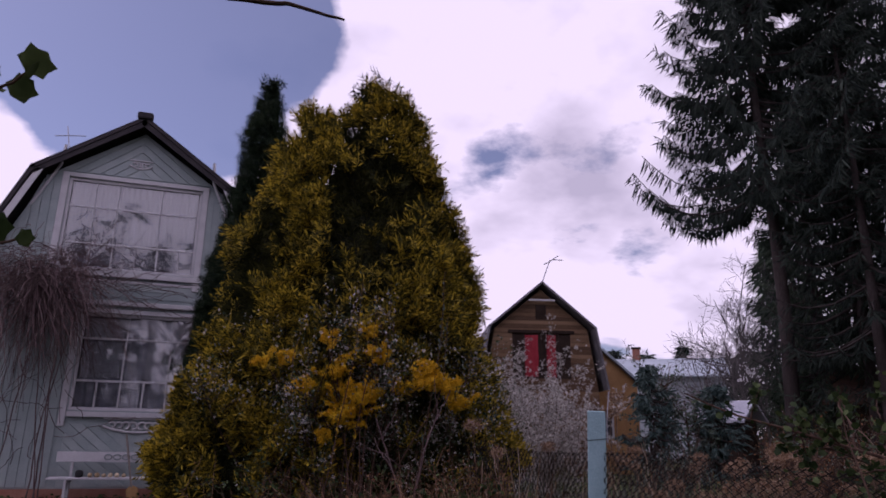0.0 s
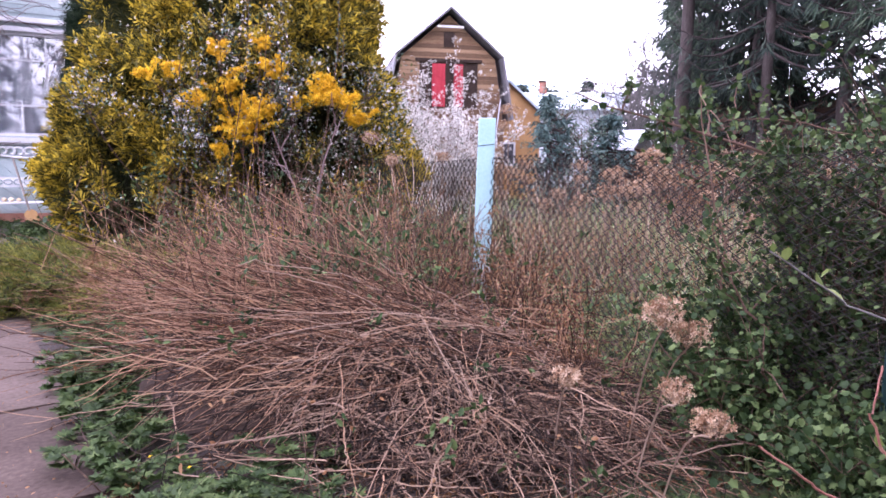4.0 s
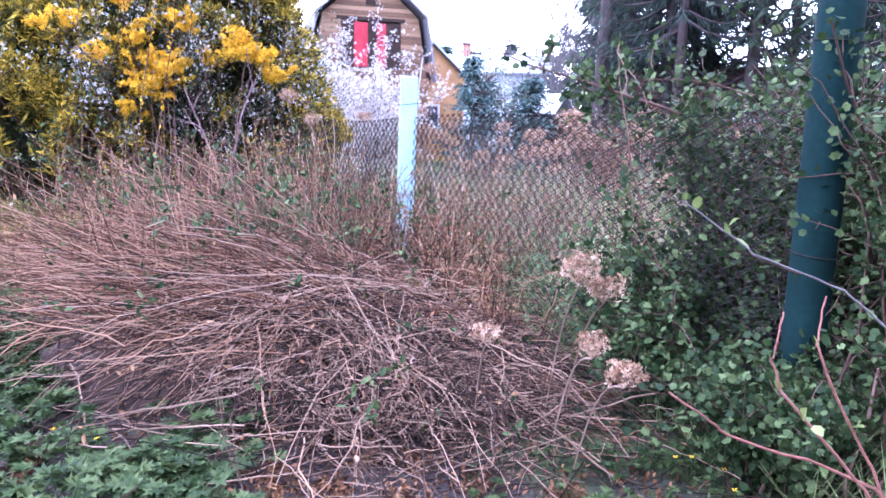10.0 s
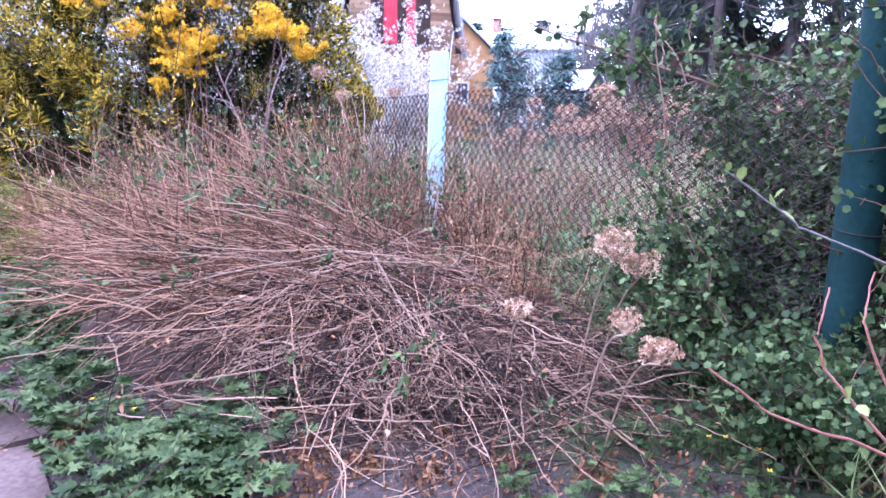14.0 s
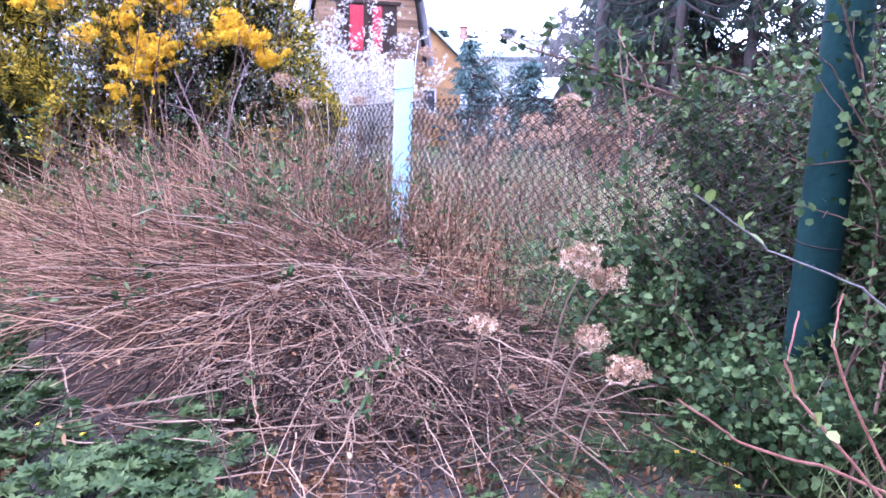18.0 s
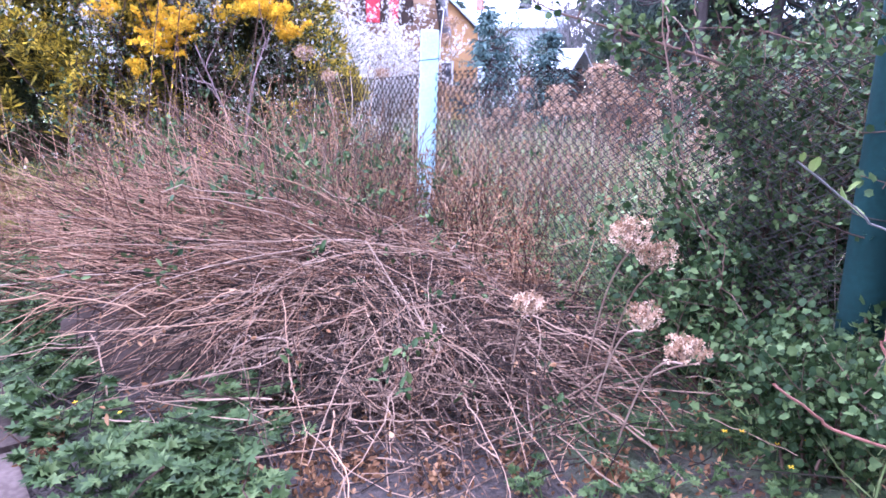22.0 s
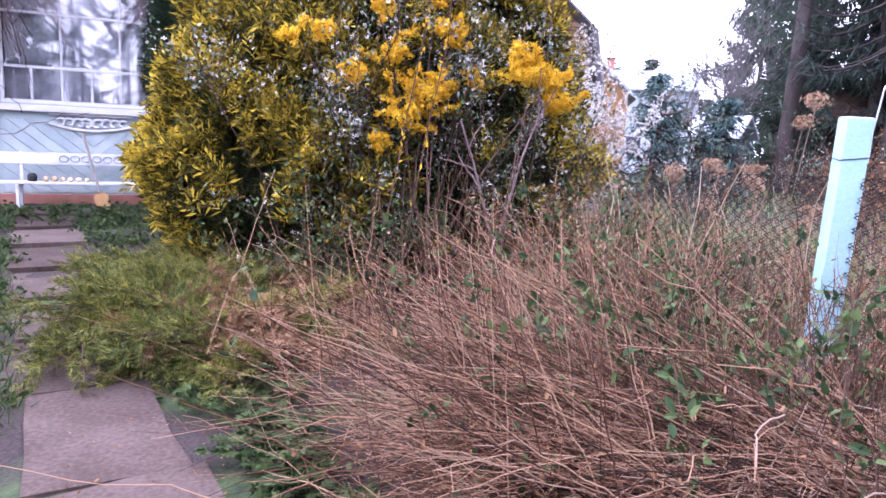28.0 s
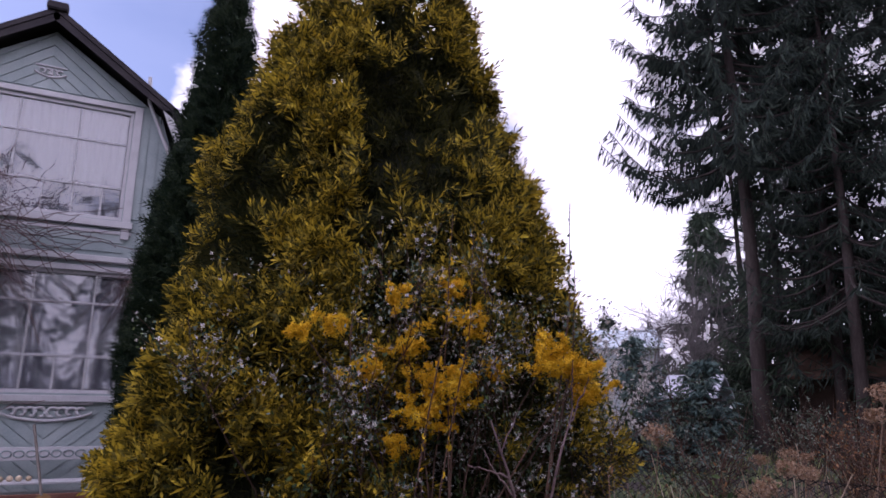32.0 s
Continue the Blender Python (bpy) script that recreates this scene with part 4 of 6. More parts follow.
def mesh_fence(a, b, h=1.45, cell=0.085):
    """Woven wire between two posts: each wire runs zigzag from top to bottom."""
    a, b = np.array(a, float), np.array(b, float)
    ln = np.linalg.norm(b - a); u = (b - a) / ln; nrm = np.array([-u[1], u[0]])
    rows = int(h / (cell / 2)); cols = int(ln / cell)
    z = 0.08 + np.arange(rows + 1) * cell / 2
    paths = []
    for c in range(cols):
        for half in (0, 1):
            off = (np.arange(rows + 1) + half) % 2
            d = (c + 0.5 + (off - 0.5) * 1.0) * cell if half == 0 else (c + 1.0 + (off - 0.5)) * cell
            d = np.clip(d, 0, ln)
            w = 0.004 * np.where(np.arange(rows + 1) % 2, 1, -1) + 0.02 * np.sin(d * 2.3) * np.sin(z * 2.2)
            p = a[None] + u[None] * d[:, None] + nrm[None] * w[:, None]
            paths.append(np.concatenate([p, (z + ground_z(p[:, 0], p[:, 1]) - 0.02 * np.sin(d * 1.7))[:, None]], 1))
    fence = thing("wire_fence", None, None, "sagging rusty chain-link wire fence between the posts", "fence")
    for p in paths:
        part("wire", Soup().add(*tubes(p[None], 0.0052, 3)).mesh("wire", M["wire"]), fence)
    e = np.linspace(0, 1, 12)[:, None]
    top = np.concatenate([a + (b - a) * e, (0.08 + h - 0.05 * np.sin(e * np.pi) + 0 * e)], 1)
    part("top_wire", Soup().add(*tubes(np.array([top]), 0.0016, 4)).mesh("top_wire", M["wire"]), fence)
    return fence


mesh_fence(POSTS[0], POSTS[1])
mesh_fence(POSTS[1], POSTS[2])


# ---- shrubs ----
def along(rng, paths, per, lo=0.3):
    """Points and ways at random along many paths."""
    b, n, _ = paths.shape
    k = rng.integers(0, b, b * per)
    i = rng.uniform(lo * (n - 1), n - 1.001, len(k)); j = i.astype(int); f = (i - j)[:, None]
    p = paths[k, j] * (1 - f) + paths[k, j + 1] * f
    return p, unit(paths[k, j + 1] - paths[k, j])


def shrub(name, label, category, at, rng, n, height, spread_xy, branches, droop, bark, foliage, thick=0.012, lean=(0, 0), kids=0.45, twist=0.06, from_=0.25):
    """Stems from one stool, each with side branches; foliage: list of (name, template, material, per branch, size, jitter, from)."""
    x, y = at
    ob = thing(name, None, pose(x, y, float(ground_z(x, y))), label, category)
    a = rng.uniform(0, 2 * np.pi, n)
    st = np.stack([rng.normal(0, 0.1, n), rng.normal(0, 0.1, n), np.full(n, -0.03)], -1)
    way = np.stack([np.cos(a) * spread_xy[0] * rng.uniform(0.2, 1, n) + lean[0], np.sin(a) * spread_xy[1] * rng.uniform(0.2, 1, n) + lean[1], rng.uniform(0.75, 1.1, n)], -1)
    L = height * rng.uniform(0.75, 1.15, n)
    main = stems(rng, st, way, L, droop, twist, 10)
    p, t = along(rng, main, branches, from_)
    sub = stems(rng, p, unit(t * 0.7 + any_way(rng, len(p), 0.4)), height * kids * rng.uniform(0.4, 1.1, len(p)), droop * 0.6, twist, 6)
    s = Soup().add(*tubes(main, thick * np.linspace(1, 0.3, 10)[None], 5)).add(*tubes(sub, thick * 0.45 * np.linspace(1, 0.35, 6)[None], 3))
    part("branchwork", s.mesh("branchwork", bark, True), ob)
    for nm, tmpl, mat, per, size, jit, lo, both in foliage:
        src = [sub] + ([main] if both else [])
        so = Soup()
        for q in src:
            p, t = along(rng, q, per if q is sub else per * 3, lo)
            m = len(p)
            so.add(*scatter(*tmpl, p + rng.normal(0, jit, (m, 3)), unit(t * 0.4 + any_way(rng, m, 0.25)), any_way(rng, m, 1.2), size * rng.uniform(0.55, 1.3, m)))
        part(nm, so.mesh(nm, mat), ob)
    return ob


rng = np.random.default_rng(41)


def forsythia(rng, x, y):
    """Arching stems, each ending in sprigs thick with bloom."""
    gz = float(ground_z(x, y))
    ob = thing("forsythia", None, pose(x, y, gz), "forsythia with scattered bright yellow bloom before the thuja", "shrub")
    # sprays of bloom: across, depth, height, reach, sprigs
    sprays = ((1.91, -0.16, 1.85, 0.27, 30), (2.06, -0.19, 2.06, 0.22, 20), (1.75, -0.02, 2.37, 0.19, 13), (1.62, -0.02, 2.7, 0.15, 8), (2.13, -0.09, 2.82, 0.13, 9), (2.18, -0.12, 2.53, 0.11, 6), (2.27, -0.16, 2.53, 0.16, 12), (2.68, -0.59, 2.23, 0.22, 26),
              (2.96, -0.66, 2.14, 0.17, 16), (1.35, -0.09, 2.11, 0.17, 9), (0.9, -0.02, 2.43, 0.13, 7), (1.17, -0.02, 2.46, 0.13, 6), (3.16, -0.52, 1.96, 0.17, 12), (2.54, -0.09, 2.16, 0.17, 9), (1.68, -0.12, 1.59, 0.16, 8), (2.66, 0.12, 2.63, 0.14, 5))
    n = len(sprays)
    tip = np.array([(a - x, b, c - gz) for a, b, c, r, k in sprays])
    st = np.stack([rng.normal(0, 0.14, n), rng.normal(0, 0.1, n), np.full(n, -0.05)], -1)
    u = np.linspace(0, 1, 12)[None, :, None]
    main = st[:, None] * (1 - u) + tip[:, None] * u
    main[..., 2] += 0.35 * np.sin(np.pi * u[..., 0]) * rng.uniform(0.4, 1.2, (n, 1))
    main += np.cumsum(rng.normal(0, 0.012, (n, 12, 3)), 1) * u * (1 - u) * 4
    wood, petals, pos, tan = Soup(), Soup(), [], []
    wood.add(*tubes(main, 0.011 * np.linspace(1, 0.4, 12)[None], 5))
    for k, (a, b, c, r, m) in enumerate(sprays):
        p0 = tip[k] + rng.normal(0, r * 0.35, (m, 3)) * np.array([1, 0.8, 0.8])
        sp = stems(rng, p0, np.stack([rng.normal(0, 0.8, m), rng.normal(-0.1, 0.6, m), rng.uniform(0.2, 1.2, m)], -1), r * rng.uniform(0.5, 1.3, m), 0.1, 0.08, 6)
        wood.add(*tubes(sp, 0.003, 3))
        p, t = along(rng, sp, 40, 0.05)
        pos.append(p); tan.append(t)
    p, t = np.concatenate(pos), np.concatenate(tan)
    m = len(p)
    petals.add(*scatter(*PETALS, p + rng.normal(0, 0.014, (m, 3)), unit(t * 0.4 + any_way(rng, m)), any_way(rng, m, 0.6), 0.023 * rng.uniform(0.6, 1.3, m)))
    part("branchwork", wood.mesh("branchwork", M["twig"], True), ob)
    part("bloom", petals.mesh("bloom", M["yellow"]), ob)
    return ob


forsythia(rng, 2.12, 8.22)
for x, y, n, h in ((1.45, 8.85, 26, 2.95), (2.3, 8.8, 26, 3.05), (3.1, 8.6, 14, 2.8)):
    shrub("currant_bush", "dark bush with grey leaves and small pale blossoms among the forsythia", "shrub", (x, y), rng, n, h, (0.42, 0.3), 9, 0.1, M["twig"],
          [("foliage", LEAF, M["leaf"], 14, 0.04, 0.05, 0.1, True), ("grey_foliage", LEAF, M["grey_leaf"], 12, 0.04, 0.05, 0.1, False), ("bloom", PETALS, M["blossom"], 9, 0.02, 0.05, 0.2, False)], 0.01, kids=0.26, from_=0.3)
shrub("leafy_bush", "fresh green leafy bush low under the forsythia", "shrub", (1.35, 8.0), rng, 16, 1.5, (0.95, 0.45), 7, 0.12, M["twig"],
      [("foliage", LEAF, M["leaf"], 14, 0.05, 0.05, 0.1, True)], 0.008, kids=0.3)
shrub("blossom_bush", "thin bush with white blossoms on upright twigs", "shrub", (4.86, 10.60), rng, 22, 2.3, (0.35, 0.35), 8, 0.05, M["twig"],
      [("bloom", PETALS, M["blossom"], 16, 0.026, 0.04, 0.1, True), ("foliage", LEAF, M["grey_leaf"], 5, 0.04, 0.03, 0.1, False)], 0.009, kids=0.3)
shrub("blossom_bush", "bush covered in small white blossoms", "shrub", (5.25, 11.8), rng, 26, 2.7, (0.5, 0.5), 9, 0.08, M["twig"],
      [("bloom", PETALS, M["blossom"], 23, 0.033, 0.05, 0.1, True), ("foliage", LEAF, M["grey_leaf"], 5, 0.04, 0.03, 0.1, False)], 0.011, kids=0.3)
shrub("blossom_bush", "lower bush with white blossoms behind the fence", "shrub", (7.2, 13.6), rng, 26, 3.0, (0.6, 0.5), 9, 0.08, M["twig"],
      [("bloom", PETALS, M["blossom"], 30, 0.034, 0.05, 0.1, True), ("foliage", LEAF, M["grey_leaf"], 5, 0.04, 0.03, 0.1, False)], 0.011, kids=0.3)
shrub("gooseberry_bush", "dense leafy gooseberry bush behind the wire fence", "shrub", (4.85, 2.1), rng, 30, 2.0, (0.5, 0.6), 12, 0.14, M["twig"],
      [("foliage", CUPPED, M["leaf"], 34, 0.034, 0.03, 0.05, True)], 0.013, kids=0.33)
shrub("gooseberry_bush", "leafy gooseberry bush growing round the green post", "shrub", (4.15, 1.1), rng, 36, 2.2, (0.5, 0.6), 12, 0.14, M["twig"],
      [("foliage", CUPPED, M["leaf"], 34, 0.034, 0.03, 0.05, True)], 0.013, kids=0.33)
shrub("gooseberry_bush", "thin leafy gooseberry bush in front of the green post", "shrub", (3.3, 1.25), rng, 9, 1.7, (0.3, 0.3), 7, 0.1, M["twig"],
      [("foliage", CUPPED, M["leaf"], 16, 0.034, 0.03, 0.05, True)], 0.009, kids=0.25)
shrub("gooseberry_bush", "low leafy gooseberry bush at the foot of the fence", "shrub", (3.4, 2.15), rng, 30, 0.95, (0.5, 0.7), 8, 0.2, M["twig"],
      [("foliage", CUPPED, M["leaf"], 24, 0.034, 0.03, 0.05, True)], 0.009, kids=0.4)

shrub("gooseberry_bush", "leafy gooseberry bush between the fence posts", "shrub", (3.92, 2.2), rng, 22, 1.8, (0.34, 0.34), 11, 0.12, M["twig"],
      [("foliage", CUPPED, M["leaf"], 26, 0.034, 0.03, 0.05, True)], 0.01, kids=0.3)
shrub("gooseberry_bush", "low leafy gooseberry bush at the foot of the green post", "shrub", (3.15, 1.45), rng, 22, 0.62, (0.6, 0.45), 8, 0.2, M["twig"],
      [("foliage", CUPPED, M["leaf"], 22, 0.034, 0.03, 0.05, True)], 0.007, kids=0.45)
for x, y, h in ((2.75, 5.75, 1.15), (2.6, 6.5, 1.2), (3.1, 6.4, 1.25), (2.35, 7.1, 1.2), (3.2, 7.3, 1.3)):
    shrub("twiggy_shrub", "brown twiggy shrub with a few fresh green leaves", "shrub", (x, y), rng, 16, h, (0.35, 0.35), 7, 0.06, M["stem"],
          [("foliage", LEAF, M["leaf"], 3, 0.05, 0.03, 0.3, False), ("dry_foliage", LEAF, M["dry_leaf"], 4, 0.03, 0.02, 0.1, False)], 0.006, kids=0.38, twist=0.09)
for x, y, h, nn in ((3.2, 4.75, 1.05, 22), (3.15, 4.2, 1.0, 24), (3.1, 3.6, 0.9, 22), (2.75, 5.3, 1.2, 16), (2.95, 3.1, 0.7, 18), (2.6, 4.6, 1.05, 20), (3.3, 5.5, 1.1, 16)):
    shrub("bare_shrub", "leafless twiggy brown shrub at the foot of the fence", "shrub", (x, y), rng, nn, h, (0.4, 0.4), 6, 0.06, M["stem"],
          [("foliage", LEAF, M["dry_leaf"], 5, 0.024, 0.015, 0.1, False)], 0.006, kids=0.38, twist=0.09)


# ---- the heap of dead stems ----
def heap_top(x, y):
    """Height of the matted core of the collapsed stems over the soil."""
    x, y = np.asarray(x, float), np.asarray(y, float)
    u, w = x - 2.0, y - 4.1
    a, b = u * 0.8 + w * 0.6, -u * 0.6 + w * 0.8
    r = np.sqrt((a / 1.2) ** 2 + (b / 1.75) ** 2)
    return (0.4 + 0.12 * np.clip(w, -1, 2)) * np.clip(1 - r ** 1.9, 0, 1) ** 0.75


def fallen(rng, n, az, el, length, sag, root, wide=(0.4, 0.45, 0.1), k=10, kink=0.1):
    """Stems that lean out of a root patch, nearly straight with a few kinks, and come to lie on what is below them."""
    a, e, L = np.radians(rng.uniform(*az, n)), np.radians(rng.uniform(*el, n)), rng.uniform(*length, n)
    s = np.linspace(0, 1, k)[None]
    st = np.asarray(root)[None] + rng.normal(0, 1, (n, 3)) * np.asarray(wide)
    turn = rng.normal(0, kink, (n, k)) + np.where(rng.uniform(0, 1, (n, k)) < 0.1, rng.normal(0, 0.5, (n, k)), 0)
    da = a[:, None] + np.cumsum(turn, 1) * 0.6
    step = (L / k)[:, None] * np.cos(e)[:, None]
    x = st[:, :1] + np.cumsum(step * np.cos(da), 1); y = st[:, 1:2] + np.cumsum(step * np.sin(da), 1)
    z = st[:, 2:3] + L[:, None] * (np.sin(e)[:, None] * s - sag * rng.uniform(0.4, 1.5, n)[:, None] * s ** 2) + np.cumsum(rng.normal(0, 0.016, (n, k)), 1)
    low = heap_top(x, y) * 0.9 + rng.uniform(0.0, 0.13, n)[:, None] + 0.01
    return np.stack([x, y, np.maximum(z, low)], -1)


def dead_stems():
    rng = np.random.default_rng(51)
    ob = thing("dead_stem_heap", None, None, "collapsed heap of dry reddish brown hydrangea stems", "shrub")
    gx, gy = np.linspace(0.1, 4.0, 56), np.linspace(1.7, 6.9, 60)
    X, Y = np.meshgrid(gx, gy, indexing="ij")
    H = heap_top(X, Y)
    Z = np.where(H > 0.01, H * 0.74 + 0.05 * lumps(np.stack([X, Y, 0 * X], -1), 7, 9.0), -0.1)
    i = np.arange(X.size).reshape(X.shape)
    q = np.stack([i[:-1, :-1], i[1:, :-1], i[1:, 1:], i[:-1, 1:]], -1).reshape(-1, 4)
    # litter sheet below the stems, its colour darkened for the shade between them
    part("litter", mesh_of("litter", np.stack([X, Y, Z], -1), [q], M["dark_wood"], True), ob, "matted litter sheet in the heap, darkened for the shade among the stems")
    root, back = (2.6, 4.1, 0.28), (2.15, 4.8, 0.25)
    groups = [fallen(rng, 1700, (110, 208), (0, 28), (0.5, 1.85), 0.18, root, kink=0.15),                       # towards the path
              fallen(rng, 2300, (85, 185), (8, 42), (0.5, 1.8), 0.14, back, (0.5, 0.5, 0.12), kink=0.15),     # the tall back
              fallen(rng, 800, (125, 215), (2, 32), (0.35, 1.0), 0.2, (1.6, 4.6, 0.35), (0.35, 0.55, 0.1), kink=0.16),
              fallen(rng, 1100, (180, 335), (-6, 22), (0.3, 1.3), 0.3, (2.35, 3.9, 0.34), (0.35, 0.4, 0.08), kink=0.16),    # towards the front
              fallen(rng, 420, (215, 350), (-5, 20), (0.35, 1.0), 0.3, (2.55, 2.9, 0.2), (0.4, 0.35, 0.06), kink=0.2),
              fallen(rng, 420, (60, 150), (35, 80), (0.35, 0.95), 0.04, (1.75, 5.3, 0.5), (0.6, 0.6, 0.15))]     # standing ends
    paths = np.concatenate(groups)
    near_post = ((paths[..., 0] > 2.7) & (paths[..., 2] > 0.4)).any(1)
    paths = paths[~near_post | (rng.uniform(0, 1, len(paths)) < 0.3)]
    n = len(paths)
    rad = (rng.uniform(0.0013, 0.0038, n) * np.where(paths[:, :, 1].mean(1) > 4.6, 0.72, 1.0))[:, None] * np.linspace(1, 0.55, 10)[None]
    # stems at the front get the old tone, which also carries the heap's shade
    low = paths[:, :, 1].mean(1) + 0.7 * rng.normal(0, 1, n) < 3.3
    tagged(part("stem_mass", Soup().add(*tubes(paths[~low], rad[~low], 4)).mesh("stem_mass", M["stem"]), ob, "thousands of dry brown stems"), kind="stuff")
    tagged(part("old_stem_mass", Soup().add(*tubes(paths[low], rad[low], 4)).mesh("old_stem_mass", M["old_stem"]), ob, "old stems at the front, darkened for the heap's shade"), kind="stuff")
    # short twigs that fork off the stems
    p, t = along(rng, paths, 1, 0.3)
    p, t = p[::2], t[::2]
    m = len(p)
    fork = stems(rng, p, unit(t + any_way(rng, m, 0.25) * 0.8), rng.uniform(0.08, 0.3, m), 0.05, 0.07, 5)
    tagged(part("fork_mass", Soup().add(*tubes(fork, rng.uniform(0.0011, 0.0022, m)[:, None] * np.linspace(1, 0.5, 5)[None], 3)).mesh("fork_mass", M["stem"]), ob, "thin forked ends of the dry stems"), kind="stuff")
    # withered leaves caught among the stems
    p, t = along(rng, paths, 1, 0.2)
    p = p[rng.uniform(0, 1, len(p)) < 0.5]
    m = len(p)
    tagged(part("withered_leaf", Soup().add(*scatter(*LEAF, p + rng.normal(0, 0.015, (m, 3)), any_way(rng, m, -0.3), any_way(rng, m), rng.uniform(0.014, 0.04, m))).mesh("withered_leaf", M["dry_leaf"]), ob, "small curled brown leaves among the stems"), kind="stuff")
    # a tangle lying across the front
    m = 2600
    c = np.stack([rng.normal(2.15, 0.55, m), rng.normal(3.0, 0.55, m)], -1)
    c[:, 0] += 0.3 * (3 - c[:, 1])
    c = c[(heap_top(c[:, 0], c[:, 1]) > 0.01) | (rng.uniform(0, 1, m) < 0.4)]
    m = len(c)
    a = rng.uniform(0, np.pi, m); L = rng.uniform(0.2, 0.75, m)
    s = np.linspace(-0.5, 0.5, 8)[None]
    bend = np.cumsum(rng.normal(0, 0.2, (m, 8)), 1)
    x = c[:, :1] + L[:, None] * s * np.cos(a)[:, None] + 0.06 * bend * -np.sin(a)[:, None]
    y = c[:, 1:] + L[:, None] * s * np.sin(a)[:, None] + 0.06 * bend * np.cos(a)[:, None]
    z = heap_top(x, y) + rng.uniform(0.0, 0.16, m)[:, None] + rng.normal(0, 0.25, m)[:, None] * s * L[:, None]
    tangle = np.stack([x, y, np.maximum(z, 0.012)], -1)
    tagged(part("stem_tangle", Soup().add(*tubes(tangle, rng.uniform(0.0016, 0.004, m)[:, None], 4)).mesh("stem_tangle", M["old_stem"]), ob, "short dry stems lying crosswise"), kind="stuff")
    # thick bleached ones, one by one
    for j in range(90):
        p = tangle[j * 12 % m] + np.array([0, 0, 0.05])
        part("pale_stem", Soup().add(*tubes(p[None], np.linspace(0.0046, 0.003, 8)[None], 5)).mesh("pale_stem", M["pale_stem"], True), ob)
    for j in range(110):
        p = paths[j * 29 % n] + np.array([0, 0, 0.03])
        part("pale_stem", Soup().add(*tubes(p[None], np.linspace(0.0046, 0.0024, 10)[None], 5)).mesh("pale_stem", M["pale_stem"], True), ob)
    # thin upright shoots over the root, some in leaf
    m = 420
    st = np.stack([rng.normal(2.3, 0.5, m), rng.normal(4.7, 0.55, m), np.full(m, 0.35)], -1)
    way = np.stack([rng.normal(-0.1, 0.28, m), rng.normal(0.0, 0.28, m), np.ones(m)], -1)
    up = stems(rng, st, way, rng.uniform(0.35, 1.0, m), 0.05, 0.05, 8)
    tagged(part("shoot_mass", Soup().add(*tubes(up, rng.uniform(0.0018, 0.0035, m)[:, None] * np.linspace(1, 0.5, 8)[None], 4)).mesh("shoot_mass", M["twig"]), ob, "thin dark upright shoots"), kind="stuff")
    p, t = along(rng, up, 2, 0.45)
    p2, t2 = along(rng, np.concatenate(groups[1:]), 1, 0.5)
    p = np.concatenate([p[rng.uniform(0, 1, len(p)) < 0.3], p2[rng.uniform(0, 1, len(p2)) < 0.05]])
    p = np.repeat(p, 7, 0)
    c = len(p)
    part("young_foliage", Soup().add(*scatter(*LEAF, p + rng.normal(0, 0.022, (c, 3)), any_way(rng, c, 0.8), any_way(rng, c, 1.0), rng.uniform(0.03, 0.065, c))).mesh("young_foliage", M["leaf"]), ob, "fresh green leaves on living shoots")
    return ob


dead_stems()


def flower_head(rng, name, at, r, label, stem_from):
    """A dry hydrangea head: a dome of papery petals on its stem."""
    ob = thing(name, None, pose(*at), label, "flower", "dry hydrangea heads")
    n = int(230 * (r / 0.07) ** 1.2)
    d = any_way(rng, n, 0.25)
    rad = r * rng.uniform(0.6, 1.05, n) * (1 + 0.38 * lumps(d + np.array(at), int(r * 1e4) % 97, 4.5))
    s = Soup().add(*scatter(*PETALS, d * rad[:, None] * np.array([1.1, 1, 0.68]), unit(np.cross(d, any_way(rng, n)) + 0.5 * any_way(rng, n)), d + 0.5 * any_way(rng, n), rng.uniform(0.006, 0.014, n)))
    part("bloom", s.mesh("bloom", M["dry_head"]), ob)
    m = 18
    e = any_way(rng, m, 0.3) * r * 0.85
    ray = np.stack([np.tile([0, 0, -r * 0.9], (m, 1)), e * 0.5 + [0, 0, -r * 0.3], e], 1)
    st = np.array(stem_from, float) - np.array(at, float)
    st = np.linspace(0, 1, 8)[:, None] * (np.array([0, 0, -r * 0.9]) - st) + st + np.array([0, 0, 0.12]) * np.sin(np.linspace(0, np.pi, 8))[:, None]
    part("stalk", Soup().add(*tubes(ray, 0.0016, 3)).add(*tubes(st[None], 0.004, 4)).mesh("stalk", M["pale_stem"]), ob)


rng = np.random.default_rng(61)
for x, y, z, r in ((2.13, 1.35, 0.71, 0.05), (2.24, 1.6, 0.71, 0.055), (2.34, 1.78, 0.93, 0.075), (2.44, 1.76, 0.85, 0.07), (2.03, 1.9, 0.7, 0.05), (4.2, 6.0, 2.03, 0.085), (4.16, 6.05, 1.88, 0.075), (3.0, 6.8, 1.74, 0.1), (3.6, 6.3, 1.55, 0.08), (2.9, 5.9, 1.5, 0.07), (3.95, 3.6, 1.5, 0.12), (4.1, 3.7, 1.38, 0.12)):
    flower_head(rng, "dry_hydrangea_head", (x, y, z), r, "dry tan hydrangea flower head on a stiff stem", (x + 0.3, y + 0.5, 0.1))
for k in range(44):
    y = rng.uniform(3.2, 8.2)
    x = 4.0 + 0.12 * y + abs(rng.normal(0, 1.1))
    flower_head(rng, "dry_hydrangea_head", (x, y, rng.uniform(0.95, 1.6)), rng.uniform(0.06, 0.115), "dry tan hydrangea flower head behind the fence", (x + rng.normal(0, 0.15), y + rng.normal(0, 0.15), 0))


